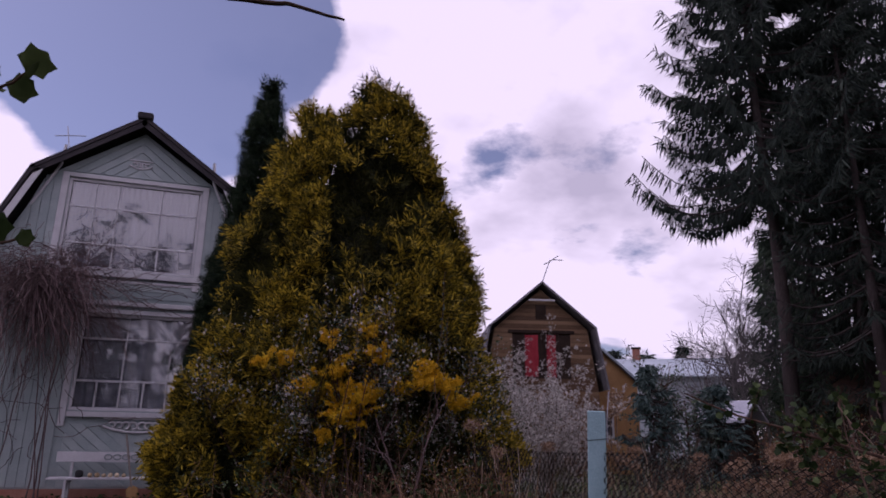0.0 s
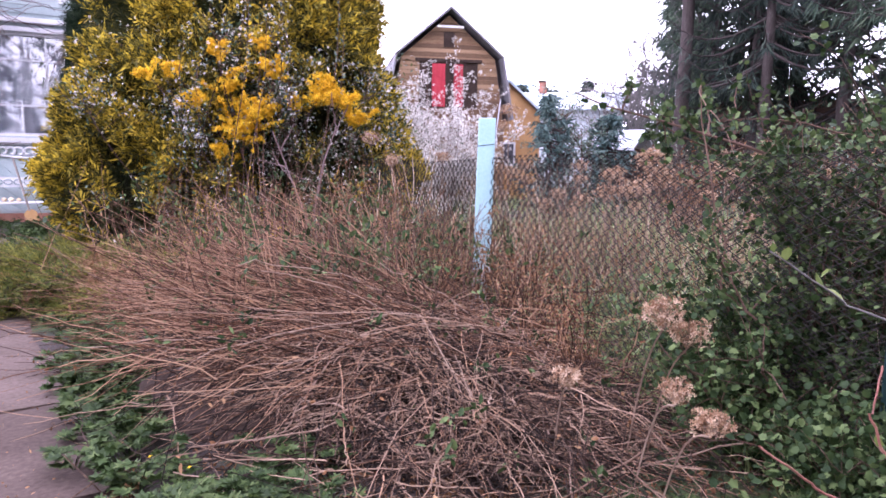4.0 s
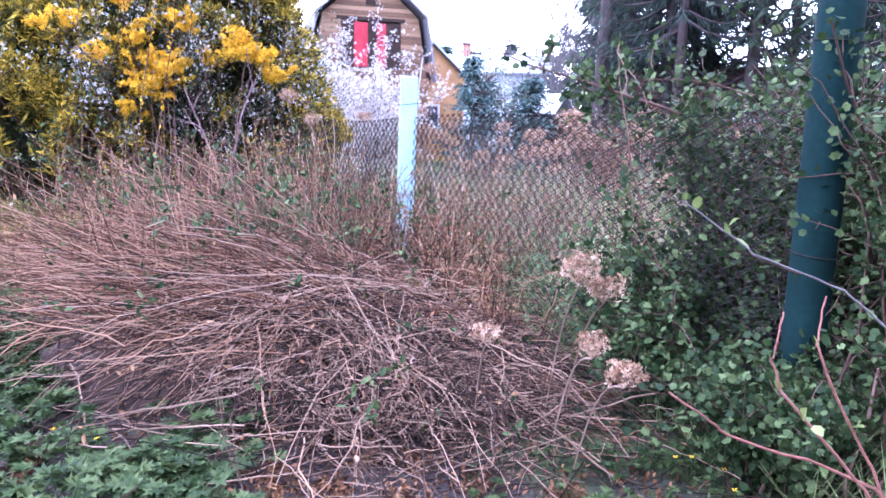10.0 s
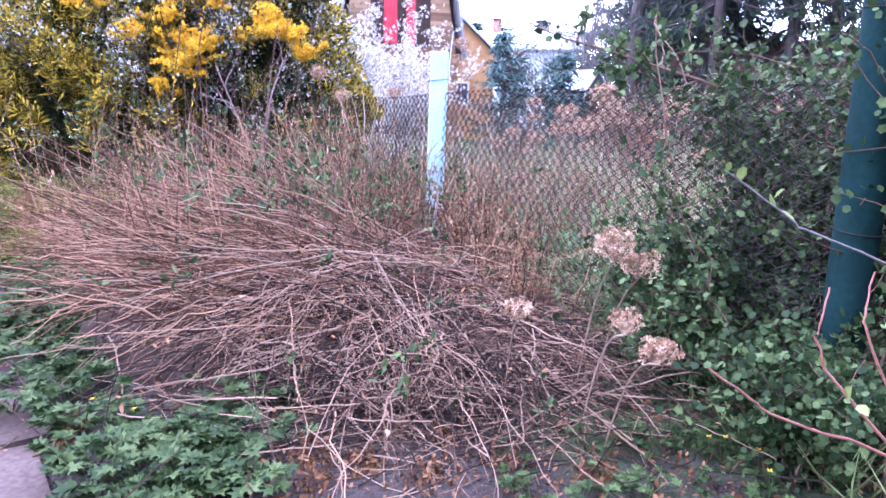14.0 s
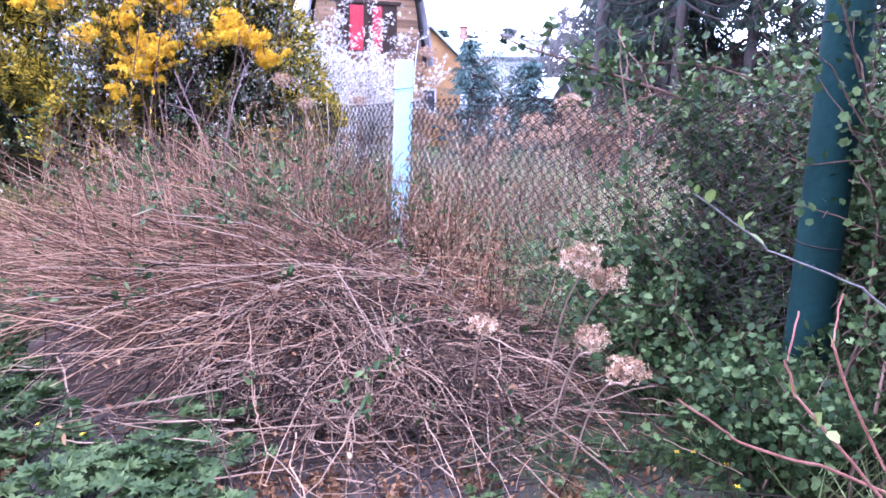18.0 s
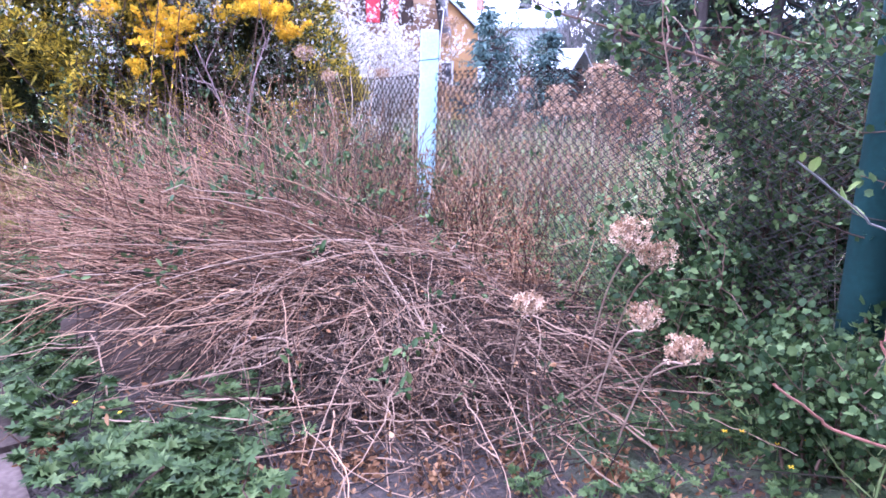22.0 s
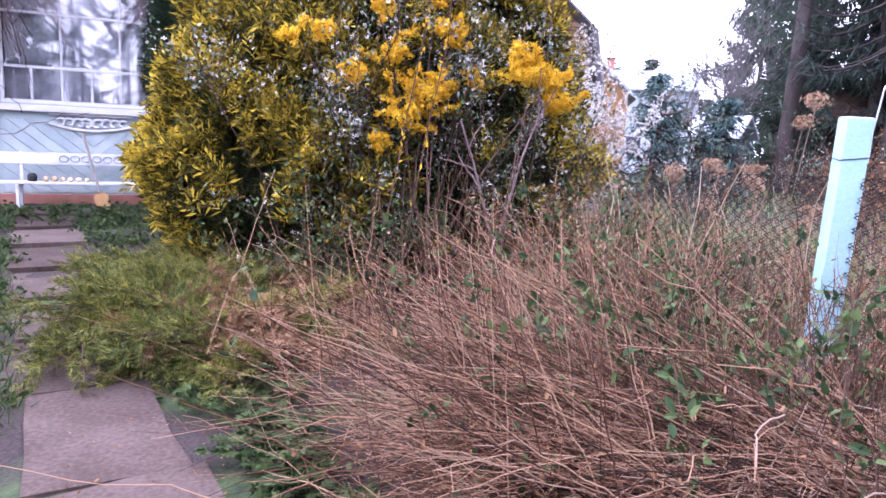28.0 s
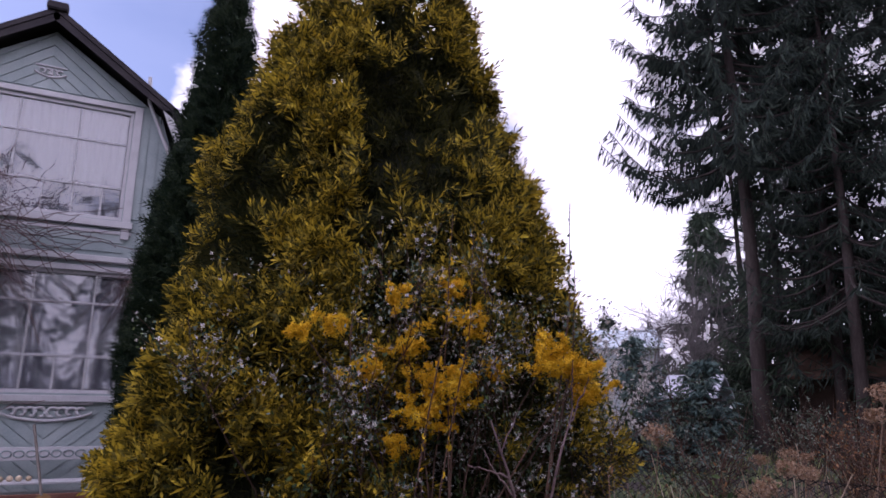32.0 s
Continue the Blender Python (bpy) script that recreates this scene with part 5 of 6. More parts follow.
# ---- grass, weeds, litter ----
def tufts(name, label, rng, pts, per, height, mat, wide=1.0, lay=0.5):
    n = len(pts) * per
    base = np.repeat(pts, per, 0) + np.concatenate([rng.normal(0, 0.05, (n, 2)), np.zeros((n, 1))], 1)
    base[:, 2] = ground_z(base[:, 0], base[:, 1]) - 0.01
    fwd = unit(np.concatenate([rng.normal(0, lay, (n, 2)), np.ones((n, 1))], 1))
    so = Soup().add(*scatter(BLADE[0], BLADE[1], base, fwd, any_way(rng, n), np.stack([height * rng.uniform(0.5, 1.2, n), np.full(n, 0.07 * wide), np.full(n, height)], -1)))
    return thing(name, so.mesh(name, mat), None, label, "plants", kind="stuff")


def area(rng, n, x0, x1, y0, y1, cond=None):
    p = np.stack([rng.uniform(x0, x1, n), rng.uniform(y0, y1, n), np.zeros(n)], -1)
    return p[cond(p[:, 0], p[:, 1])] if cond else p


rng = np.random.default_rng(71)
behind = lambda x, y: x > 2.9 + 0.13 * y
tufts("grass", "tall green grass behind the wire fence", rng, area(rng, 2600, 2.6, 11, -0.5, 12, behind), 12, 0.5, M["grass"], 1.0, 0.7)
tufts("dry_grass", "tall straw-coloured dry stalks behind the fence", rng, area(rng, 480, 3.7, 9, 0.8, 10, behind), 5, 1.1, M["straw"], 0.5, 0.4)
tufts("path_grass", "green grass along the concrete path", rng, area(rng, 1500, -4.5, -0.9, 4, 15, lambda x, y: x < -0.15 - 0.19 * (y - 3)), 8, 0.2, M["weed"])
tufts("far_grass", "rough grass round the far houses", rng, area(rng, 3000, -8, 40, 10, 40, lambda x, y: ~((x < 2.4) & (y > 15.5) & (x > -4.5)) & (x > 2.5 + 0.2 * y)), 5, 0.5, M["grass"], 2.0)

tufts("grass", "green grass between the dead stems and the fence", rng, area(rng, 420, 2.1, 3.5, 5.2, 8.2, lambda x, y: x > 1.2 + 0.2 * y), 9, 0.75, M["grass"], 0.9, 0.55)
tufts("joint_moss", "thin moss and grass in the joints of the path", rng, area(rng, 130, -0.5, 0.65, 2.0, 8.0, lambda x, y: (abs(x - 0.25 + 0.167 * (y - 2.2)) < 0.42) & (np.abs((y - 1.7) % 1.17) < 0.06)), 10, 0.05, M["weed"], 0.6, 1.2)


def leaf_bed(name, label, rng, pts, mat, spread_r, height, per, size):
    """Low leafy growth in clumps."""
    n = len(pts) * per
    p = np.repeat(pts, per, 0) + np.concatenate([rng.normal(0, spread_r, (n, 2)), np.abs(rng.normal(0, height, (n, 1)))], 1)
    p[:, 2] += ground_z(p[:, 0], p[:, 1])
    so = Soup().add(*scatter(*LEAF, p, any_way(rng, n, 0.2), any_way(rng, n, 1.2), size * rng.uniform(0.5, 1.3, n)))
    return thing(name, so.mesh(name, mat), None, label, "plants", kind="stuff")


leaf_bed("undergrowth", "low green leafy undergrowth behind the wire fence", rng, area(rng, 300, 3.6, 8, 0.5, 9, behind), M["leaf_far"], 0.12, 0.22, 38, 0.09)
leaf_bed("path_edge_weeds", "low green weeds along the edges of the path", rng, area(rng, 420, -3.2, 0.6, 6.5, 14.8, lambda x, y: abs(x - 0.25 + 0.167 * (y - 2.2)) > 0.42), M["weed"], 0.1, 0.07, 34, 0.07)
leaf_bed("undergrowth", "rusty withered undergrowth among the grass", rng, area(rng, 150, 3.2, 8, 3.5, 10, behind), M["dry_leaf"], 0.13, 0.35, 45, 0.045)


def weed(rng, name, label, x, y, size, n, mat):
    """A rosette of lobed leaves on stalks."""
    ob = thing(name, None, pose(x, y, float(ground_z(x, y))), label, "weed", "weeds beside the path")
    a = rng.uniform(0, 2 * np.pi, n)
    way = np.stack([np.cos(a), np.sin(a), rng.uniform(0.7, 2.4, n)], -1)
    st = stems(rng, np.zeros((n, 3)), way, size * rng.uniform(0.5, 1.1, n), 0.25, 0.03, 5)
    part("stalk", Soup().add(*tubes(st, 0.0025, 3)).mesh("stalk", mat), ob)
    k = 7
    tip = np.repeat(st[:, -1], k, 0); m = len(tip)
    fan = np.tile(np.linspace(-1.3, 1.3, k), n)
    d = unit(st[:, -1] - st[:, -2]); d = np.repeat(d, k, 0)
    flat = unit(np.stack([d[:, 0], d[:, 1], 0.15 * np.ones(m)], -1)); sd = np.cross(UP, flat)
    fwd = unit(flat * np.cos(fan)[:, None] + sd * np.sin(fan)[:, None])
    part("foliage", Soup().add(*scatter(*LOBED, tip, fwd, np.tile(UP, (m, 1)) + rng.normal(0, 0.45, (m, 3)), size * 0.27 * rng.uniform(0.6, 1.25, m))).mesh("foliage", mat), ob)
    return ob


rng = np.random.default_rng(81)
for k in range(60):
    t = rng.uniform(0, 1)
    x, y = 0.66 - 0.34 * t + rng.normal(0, 0.1), 3.0 + 3.6 * t
    weed(rng, "weed", "bushy green weed between path and dead stems", x, y, rng.uniform(0.14, 0.28), 12, M["weed"])
for k in range(30):
    weed(rng, "weed", "bushy green weed at the corner of the heap", rng.normal(0.98, 0.2), rng.normal(2.6, 0.22), rng.uniform(0.12, 0.26), 13, M["weed"])
for k in range(34):
    weed(rng, "weed", "small green weed on bare soil before the heap", rng.uniform(1.9, 3.2), rng.uniform(1.3, 2.0), rng.uniform(0.1, 0.17), 7, M["weed"])
for k in range(60):
    weed(rng, "weed", "green weed in front of the bench", rng.uniform(-4.0, -0.3), rng.uniform(13.4, 15.2), rng.uniform(0.15, 0.3), 9, M["weed"])


def litter(name, label, rng, n, x0, x1, y0, y1, mat, size):
    p = area(rng, n, x0, x1, y0, y1); p[:, 2] = ground_z(p[:, 0], p[:, 1]) + rng.uniform(0.005, 0.05, len(p))
    m = len(p)
    so = Soup().add(*scatter(*LEAF, p, any_way(rng, m), any_way(rng, m, 1.5), size * rng.uniform(0.5, 1.4, m)))
    return thing(name, so.mesh(name, mat), None, label, "leaves", kind="stuff")


rng = np.random.default_rng(91)
litter("path_litter", "dry bits and leaves blown over the path", rng, 380, -0.6, 0.4, 2.6, 6.5, M["dry_leaf"], 0.02)
litter("leaf_litter", "curled dry brown leaves on the soil", rng, 4600, 0.9, 3.4, 1.2, 3.6, M["rusty"], 0.03)

# ---- the path ----
rng = np.random.default_rng(101)
path = thing("path", None, None, "worn pinkish concrete slab path edged with weeds", "path", kind="structure")
yv = 1.7
while yv < 14.6:
    ln = rng.uniform(0.95, 1.35)
    cx = 0.25 - 0.167 * (yv + ln / 2 - 2.2)
    w = 0.82 + 0.04 * rng.normal()
    z = float(ground_z(0, yv + ln / 2))
    k = 12
    pts = []
    for i in range(k):
        t = i / k * 4
        e = int(t); f = t - e
        c = [(-w / 2, -ln / 2), (w / 2, -ln / 2), (w / 2, ln / 2), (-w / 2, ln / 2)]
        a, b = c[e], c[(e + 1) % 4]
        pts.append((a[0] + (b[0] - a[0]) * f + rng.normal(0, 0.012), a[1] + (b[1] - a[1]) * f + rng.normal(0, 0.012)))
    v, f = prism(pts, 0.06)
    v = [(x, zz, -y) for x, y, zz in v]
    part("slab", mesh_of("slab", v, f, M["concrete"]), path, at=pose(cx, yv + ln / 2, z + 0.02, rng.normal(0, 0.1), rng.normal(0, 0.1), 10))
    yv += ln + 0.012


# ---- brown house ----
BH = thing("log_house", None, pose(11.62, 22.9, 0.3, 0, 0, -15), "weathered brown plank house with gambrel roof and red curtains", "house")
gz0 = 0.25
bo = [(-2.2, 1.6), (2.2, 1.6), (2.1, 3.1), (1.75, 5.25), (0, 6.75), (-1.75, 5.25), (-2.1, 3.1)]
v, f = prism([(-2.2, gz0 - 0.55), (2.2, gz0 - 0.55)] + bo[1:] + bo[:1], 5.5)
part("wall", mesh_of("wall", v, f, M["log"]), BH)
WX = (-1.05, 1.05, 3.4, 5.05)
for poly in ([(-2.2, 1.6), (2.2, 1.6), (2.05, 3.4), (-2.05, 3.4)], [(-2.05, 3.4), (WX[0], 3.4), (WX[0], 5.1), (-1.78, 5.1)], [(WX[1], 3.4), (2.05, 3.4), (1.78, 5.1), (WX[1], 5.1)], [(-1.78, 5.1), (1.78, 5.1), (1.75, 5.25), (0, 6.75), (-1.75, 5.25)]):
    boards(BH, poly, 0, 0.15, -0.003, M["log"], 0.02, 0.03, "plank")
bw = part("window", box_mesh("window", 2.1, 0.02, 1.65, M["dark_wood"], 0, (0, -0.012, 4.22)), BH, "dark weathered window with red curtains")
for x0, x1, m in ((-0.62, -0.12, "red_cloth"), (0.2, 0.55, "red_cloth")):
    drape(bw, "curtain", x0, x1, 3.45, 5.0, -0.04, M[m], 0.16, 0.012, "faded red curtain")
for x in (-1.05, -0.7, -0.05, 0.12, 0.62, 1.05):
    bar(bw, "mullion", x - 0.04, x + 0.04, 3.4, 5.05, -0.075, 0.05, M["dark_wood"])
bar(bw, "lintel", -1.25, 1.25, 5.06, 5.18, -0.1, 0.09, M["dark_wood"])
bar(BH, "loft_window", -0.2, 0.2, 5.6, 6.15, -0.06, 0.05, M["dark_wood"])
bar(BH, "tie_beam", -0.5, 0.5, 6.25, 6.33, -0.3, 0.05, M["white"])
for sx in (-1, 1):
    for (ax, az), (bx, bz) in (((-0.03, 6.93), (2.0, 5.2)), ((1.94, 5.28), (2.35, 3.0))):
        dx, dz = bx - ax, bz - az
        ln = math.hypot(dx, dz); nx, nz = -dz / ln * 0.07, dx / ln * 0.07
        v, f = prism([(sx * ax, az), (sx * bx, bz), (sx * (bx + nx), bz + nz), (sx * (ax + nx), az + nz)], 6.4, -0.45)
        part("roof", mesh_of("roof", v, f, M["slate"]), BH, "grey slate roof")
part("aerial", Soup().add(*tubes(np.array([[(0.1, 0.4, 6.9), (0.3, 0.4, 7.5), (0.5, 0.4, 8.05)], [(0.25, 0.4, 7.85), (0.6, 0.4, 8.05), (1.0, 0.4, 8.05)], [(0.4, 0.3, 7.9), (0.65, 0.4, 8.1), (0.85, 0.5, 8.25)]]), 0.02, 5)).mesh("aerial", M["metal"]), BH)
v, f = lathe([(0.02, 0), (0.15, 0.02), (0.26, 0.06), (0.32, 0.11), (0.31, 0.115), (0.25, 0.075), (0.02, 0.02)], 20)
part("satellite_dish", mesh_of("satellite_dish", v, f, M["white"], True), BH, "white satellite dish", pose(-1.85, -0.3, 3.5, 80, 0, 20))

# ---- houses and sheds beyond ----
def plain_house(name, label, x, y, turn, w, d, wall, roof, rise, wall_mat, roof_mat, wins, chimney=None, gable=0.3):
    ob = thing(name, None, pose(x, y, 0, 0, 0, turn), label, "house")
    v, f = prism([(-w / 2, -0.1), (w / 2, -0.1), (w / 2, wall), (0, wall + rise), (-w / 2, wall)] if roof == "front" else [(-w / 2, -0.1), (w / 2, -0.1), (w / 2, wall), (-w / 2, wall)], d)
    part("wall", mesh_of("wall", v, f, wall_mat), ob)
    for s in (-1, 1):
        if roof == "front":
            q = [(0, wall + rise + 0.02), (s * (w / 2 + gable), wall - 0.2), (s * (w / 2 + gable), wall - 0.08), (0, wall + rise + 0.15)]
            v, f = prism(q, d + 0.6, -0.3)
        else:
            q = [(d / 2, wall + rise), (d / 2 + s * (d / 2 + 0.4), wall - 0.1), (d / 2 + s * (d / 2 + 0.4), wall), (d / 2, wall + rise + 0.1)]
            v, f = prism(q, w + 0.6, -w / 2 - 0.3)
            v = [(b, a, c) for a, b, c in v]
        part("roof", mesh_of("roof", v, f, roof_mat), ob)
    for x0, x1, z0, z1 in wins:
        wn = bar(ob, "window", x0, x1, z0, z1, -0.05, 0.045, M["white"])
        # opaque pane whose dark colour stands for the unlit room behind
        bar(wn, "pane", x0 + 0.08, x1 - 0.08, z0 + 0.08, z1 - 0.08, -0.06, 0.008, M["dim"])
    if chimney:
        cx, cy, cz = chimney
        ch = part("chimney", box_mesh("chimney", 0.5, 0.5, 1.5, M["brick"], 0.02, (cx, cy, cz)), ob, "brick chimney")
        part("cap", box_mesh("cap", 0.62, 0.62, 0.1, M["dark_wood"], 0.01, (cx, cy, cz + 0.8)), ch)
    return ob


plain_house("pale_house", "pale blue house with a light metal roof and brick chimney", 26.0, 35.6, -35, 7.0, 6.0, 5.3, "side", 1.3, M["far_wall"], M["far_roof"], [(-2.6, -1.6, 1.3, 2.6), (-0.5, 0.5, 1.3, 2.6), (1.6, 2.6, 1.3, 2.6)], (-1.6, 3.0, 6.6))
plain_house("orange_house", "small orange plank house with a pale roof", 15.15, 24.4, -34, 2.5, 4.0, 3.75, "front", 1.25, M["orange_wood"], M["far_roof"], [(-0.5, 0.3, 1.6, 2.6)])
shed = plain_house("shed", "low dark shed with a pale sheet roof", 17.2, 20.2, -62, 1.3, 1.5, 2.3, "side", 0.6, M["dark_wood"], M["tarp"], [])
plain_house("long_shed", "long low grey shed among the trees", 23.1, 16.5, -57, 6.5, 3, 3.0, "side", 1.1, M["dark_wood"], M["twig"], [])


# ---- trees ----
def conifer(name, label, x, y, height, reach, clear, seed, whorls, per, tassels, size, needle, hang=1.0, trunk=0.22, upturn=0.25, wide=0.5):
    """A conifer: tapered trunk, drooping limbs in whorls, hanging twigs of needles."""
    rng = np.random.default_rng(seed)
    ob = thing(name, None, pose(x, y, float(ground_z(x, y)) - 0.05), label, "tree")
    zz = np.linspace(0, height, 14)
    tr = np.stack([0.08 * np.sin(zz * 0.3 + seed), 0.08 * np.cos(zz * 0.37), zz], -1)
    part("trunk", Soup().add(*tubes(tr[None], np.maximum(trunk * (1 - zz / height * 0.97), 0.012)[None], 10)).mesh("trunk", M["bark"], True), ob)
    n = whorls * per
    t = np.repeat(np.linspace(0, 1, whorls), per) + rng.normal(0, 0.4 / whorls, n)
    t = np.clip(t, 0, 0.985)
    z = clear + t * (height - clear)
    a = rng.uniform(0, 2 * np.pi, n)
    L = reach * (1 - t) ** 0.8 * rng.uniform(0.65, 1.12, n) + 0.2
    s = np.linspace(0, 1, 9)[None]
    rr = L[:, None] * s
    dz = -0.34 * L[:, None] * np.sin(s * 1.9) * (1 - t[:, None] * 0.6) + upturn * L[:, None] * s ** 3
    limb = np.stack([rr * np.cos(a)[:, None], rr * np.sin(a)[:, None], z[:, None] + dz], -1) + rng.normal(0, 0.03, (n, 9, 3)) * s[..., None]
    part("limbwork", Soup().add(*tubes(limb, 0.05 * np.linspace(1, 0.15, 9)[None] * (L / reach)[:, None] + 0.006, 4)).mesh("limbwork", M["bark"]), ob)
    p, d = along(rng, limb, tassels, 0.15)
    m = len(p)
    down = np.tile([0, 0, -1.0], (m, 1)) * hang
    sidew = np.cross(d, UP) * rng.choice([-1, 1], (m, 1))
    fwd = unit(down * rng.uniform(0.3, 1.2, (m, 1)) + d * 0.4 + sidew * rng.uniform(0, 0.8, (m, 1)) + rng.normal(0, 0.15, (m, 3)))
    sz = size * rng.uniform(0.4, 1.25, m)
    so = Soup().add(*scatter(*TASSEL, p, fwd, any_way(rng, m), np.stack([sz, sz * wide, sz * wide], -1)))
    part("needle_mass", so.mesh("needle_mass", needle), ob)
    return ob


conifer("spruce", "tall dark spruce with hanging twigs and long drooping limbs", 19.75, 19.5, 29, 5.0, 10.6, 201, 30, 9, 150, 0.6, M["needle"], 1.2, 0.29, 0.34, 0.26)
for k, (x, y, h, r, c, sd, mt) in enumerate(((24.5, 16.6, 20, 3.6, 1.5, 203, "pine"), (38.1, 34.9, 15.5, 4.3, 0.8, 204, "pine"), (23.0, 13.8, 22, 3.8, 6, 205, "needle"), (24.5, 11.0, 21, 3.6, 4, 206, "needle"), (26.0, 8.6, 23, 3.8, 3, 207, "needle"), (21.5, 10.4, 19, 3.2, 5.5, 208, "pine"), (20.5, 7.4, 20, 3.6, 3, 209, "needle"), (28.5, 15.5, 22, 4.0, 1.5, 210, "pine"), (30, 11.5, 23, 4.0, 1.5, 211, "pine"), (19.0, 4.0, 19, 3.6, 2.5, 212, "needle"), (24.6, 21.2, 7.5, 2.0, 0.4, 213, "pine"), (23.6, 18.6, 19, 3.4, 2.5, 214, "pine"), (22.4, 16.9, 21, 3.4, 5, 215, "needle"), (21.4, 15.6, 20, 3.4, 5, 216, "needle"), (26.0, 18.4, 20, 3.6, 2, 217, "pine"), (24.2, 14.6, 22, 3.8, 3, 218, "needle"), (23.2, 19.5, 19, 3.6, 1.2, 219, "pine"), (23.5, 18.0, 22, 3.6, 1.2, 220, "needle"), (28.2, 24.8, 20, 3.6, 1.2, 222, "needle"))):
    x, y = x - 0.044 * y, y + 0.044 * x
    conifer("spruce" if mt == "needle" else "fir", "dark conifer at the edge of the wood" if mt == "needle" else "green conifer behind the sheds", x, y, h, r, c, sd, 20, 7, 58, 0.52 if x < 30 else 1.1, M[mt], 0.9, 0.22, 0.25, 0.24)
for k, (x, y, h, r, sd) in enumerate(((27.3, 46.0, 10.5, 2.0, 301), (33.5, 48, 8.5, 1.8, 302), (35, 46, 8, 1.8, 303), (36.5, 47, 7.5, 1.8, 304), (31, 50, 8, 1.8, 305), (39, 46, 9, 2.2, 306), (42, 44, 8, 2.2, 307))):
    x, y = x - 0.044 * y, y + 0.044 * x
    conifer("fir", "far dark fir against the sky", x, y, h, r, 0.5, sd, 16, 6, 14, 0.8, M["needle"], 0.5, 0.15)


def bare_tree(name, label, x, y, height, seed, n1=9, n2=7, n3=6, mat="grey_bark", leaf=None, reach=0.5):
    rng = np.random.default_rng(seed)
    ob = thing(name, None, pose(x, y, float(ground_z(x, y)) - 0.05), label, "tree")
    tr = stems(rng, np.zeros((1, 3)), np.array([[0.04, 0.02, 1.0]]), [height * 0.8], 0, 0.03, 10)
    part("trunk", Soup().add(*tubes(tr, (height * 0.016 * np.linspace(1, 0.15, 10))[None], 8)).mesh("trunk", M[mat], True), ob)
    p, t = along(rng, tr, n1 * 2, 0.25)
    l1 = stems(rng, p, unit(t * 0.6 + any_way(rng, len(p), 0.3)), height * reach * rng.uniform(0.5, 1, len(p)), -0.1, 0.06, 7)
    p, t = along(rng, l1, n2, 0.25)
    l2 = stems(rng, p, unit(t * 0.6 + any_way(rng, len(p), 0.35)), height * 0.22 * rng.uniform(0.4, 1, len(p)), -0.05, 0.08, 5)
    p, t = along(rng, l2, n3, 0.2)
    l3 = stems(rng, p, unit(t * 0.6 + any_way(rng, len(p), 0.3)), height * 0.1 * rng.uniform(0.4, 1, len(p)), 0, 0.08, 4)
    s = Soup().add(*tubes(l1, height * 0.005 * np.linspace(1, 0.4, 7)[None], 5)).add(*tubes(l2, height * 0.002 * np.linspace(1, 0.5, 5)[None], 3)).add(*tubes(l3, height * 0.0011, 3))
    part("branchwork", s.mesh("branchwork", M[mat]), ob)
    if leaf:
        p, t = along(rng, l3, leaf[1], 0.1)
        m = len(p)
        part("crown", Soup().add(*scatter(*LEAF, p + rng.normal(0, 0.05, (m, 3)), any_way(rng, m), any_way(rng, m, 1), leaf[2] * rng.uniform(0.6, 1.3, m))).mesh("crown", M[leaf[0]]), ob)
    return ob


for x, y, h, sd in ((21.5, 22.3, 6.0, 401), (23.5, 24.0, 7.0, 402), (25.5, 24.6, 7.0, 405), (22.5, 25.5, 5.5, 404)):
    x, y = x - 0.044 * y, y + 0.044 * x
    bare_tree("bare_tree", "bare grey garden tree with fine twigs", x, y, h, sd)
conifer("young_spruce", "small bluish young spruce behind the blossoms", 12.9, 18.0, 3.6, 1.1, 0.2, 431, 14, 7, 22, 0.3, M["blue_needle"], 0.5, 0.06)
conifer("young_spruce", "small bluish young spruce behind the blossoms", 14.4, 17.0, 3.0, 1.0, 0.2, 432, 14, 7, 22, 0.3, M["blue_needle"], 0.5, 0.06)
bare_tree("young_tree", "young tree with small green leaves", 14.6, 20.0, 4.2, 411, 8, 5, 4, "twig", ("grey_leaf", 3, 0.12), 0.3)
bare_tree("young_tree", "young tree with small green leaves", 13.9, 17.6, 3.4, 412, 8, 5, 4, "twig", ("grey_leaf", 3, 0.12), 0.3)


# leafless thicket behind the dry hydrangeas
rng = np.random.default_rng(451)
for x, y, h in ((9.5, 9.0, 1.7), (11.0, 8.0, 1.9), (11.5, 11.0, 1.9), (13.0, 9.6, 2.1), (13.5, 12.5, 2.0), (15.5, 11.0, 2.3), (10.2, 5.8, 1.9), (12.6, 6.6, 2.2), (15.2, 14.6, 1.9), (9.0, 12.0, 1.6), (17.5, 12.5, 2.4), (8.6, 3.6, 1.9)):
    shrub("bare_thicket", "leafless brown thicket at the end of the garden", "shrub", (x, y), rng, 22, h, (0.8, 0.8), 9, 0.1, M["twig"], [("foliage", LEAF, M["dry_leaf"] if rng.uniform() < 0.5 else M["grey_leaf"], 4, 0.06, 0.03, 0.1, False)], 0.014, kids=0.4)


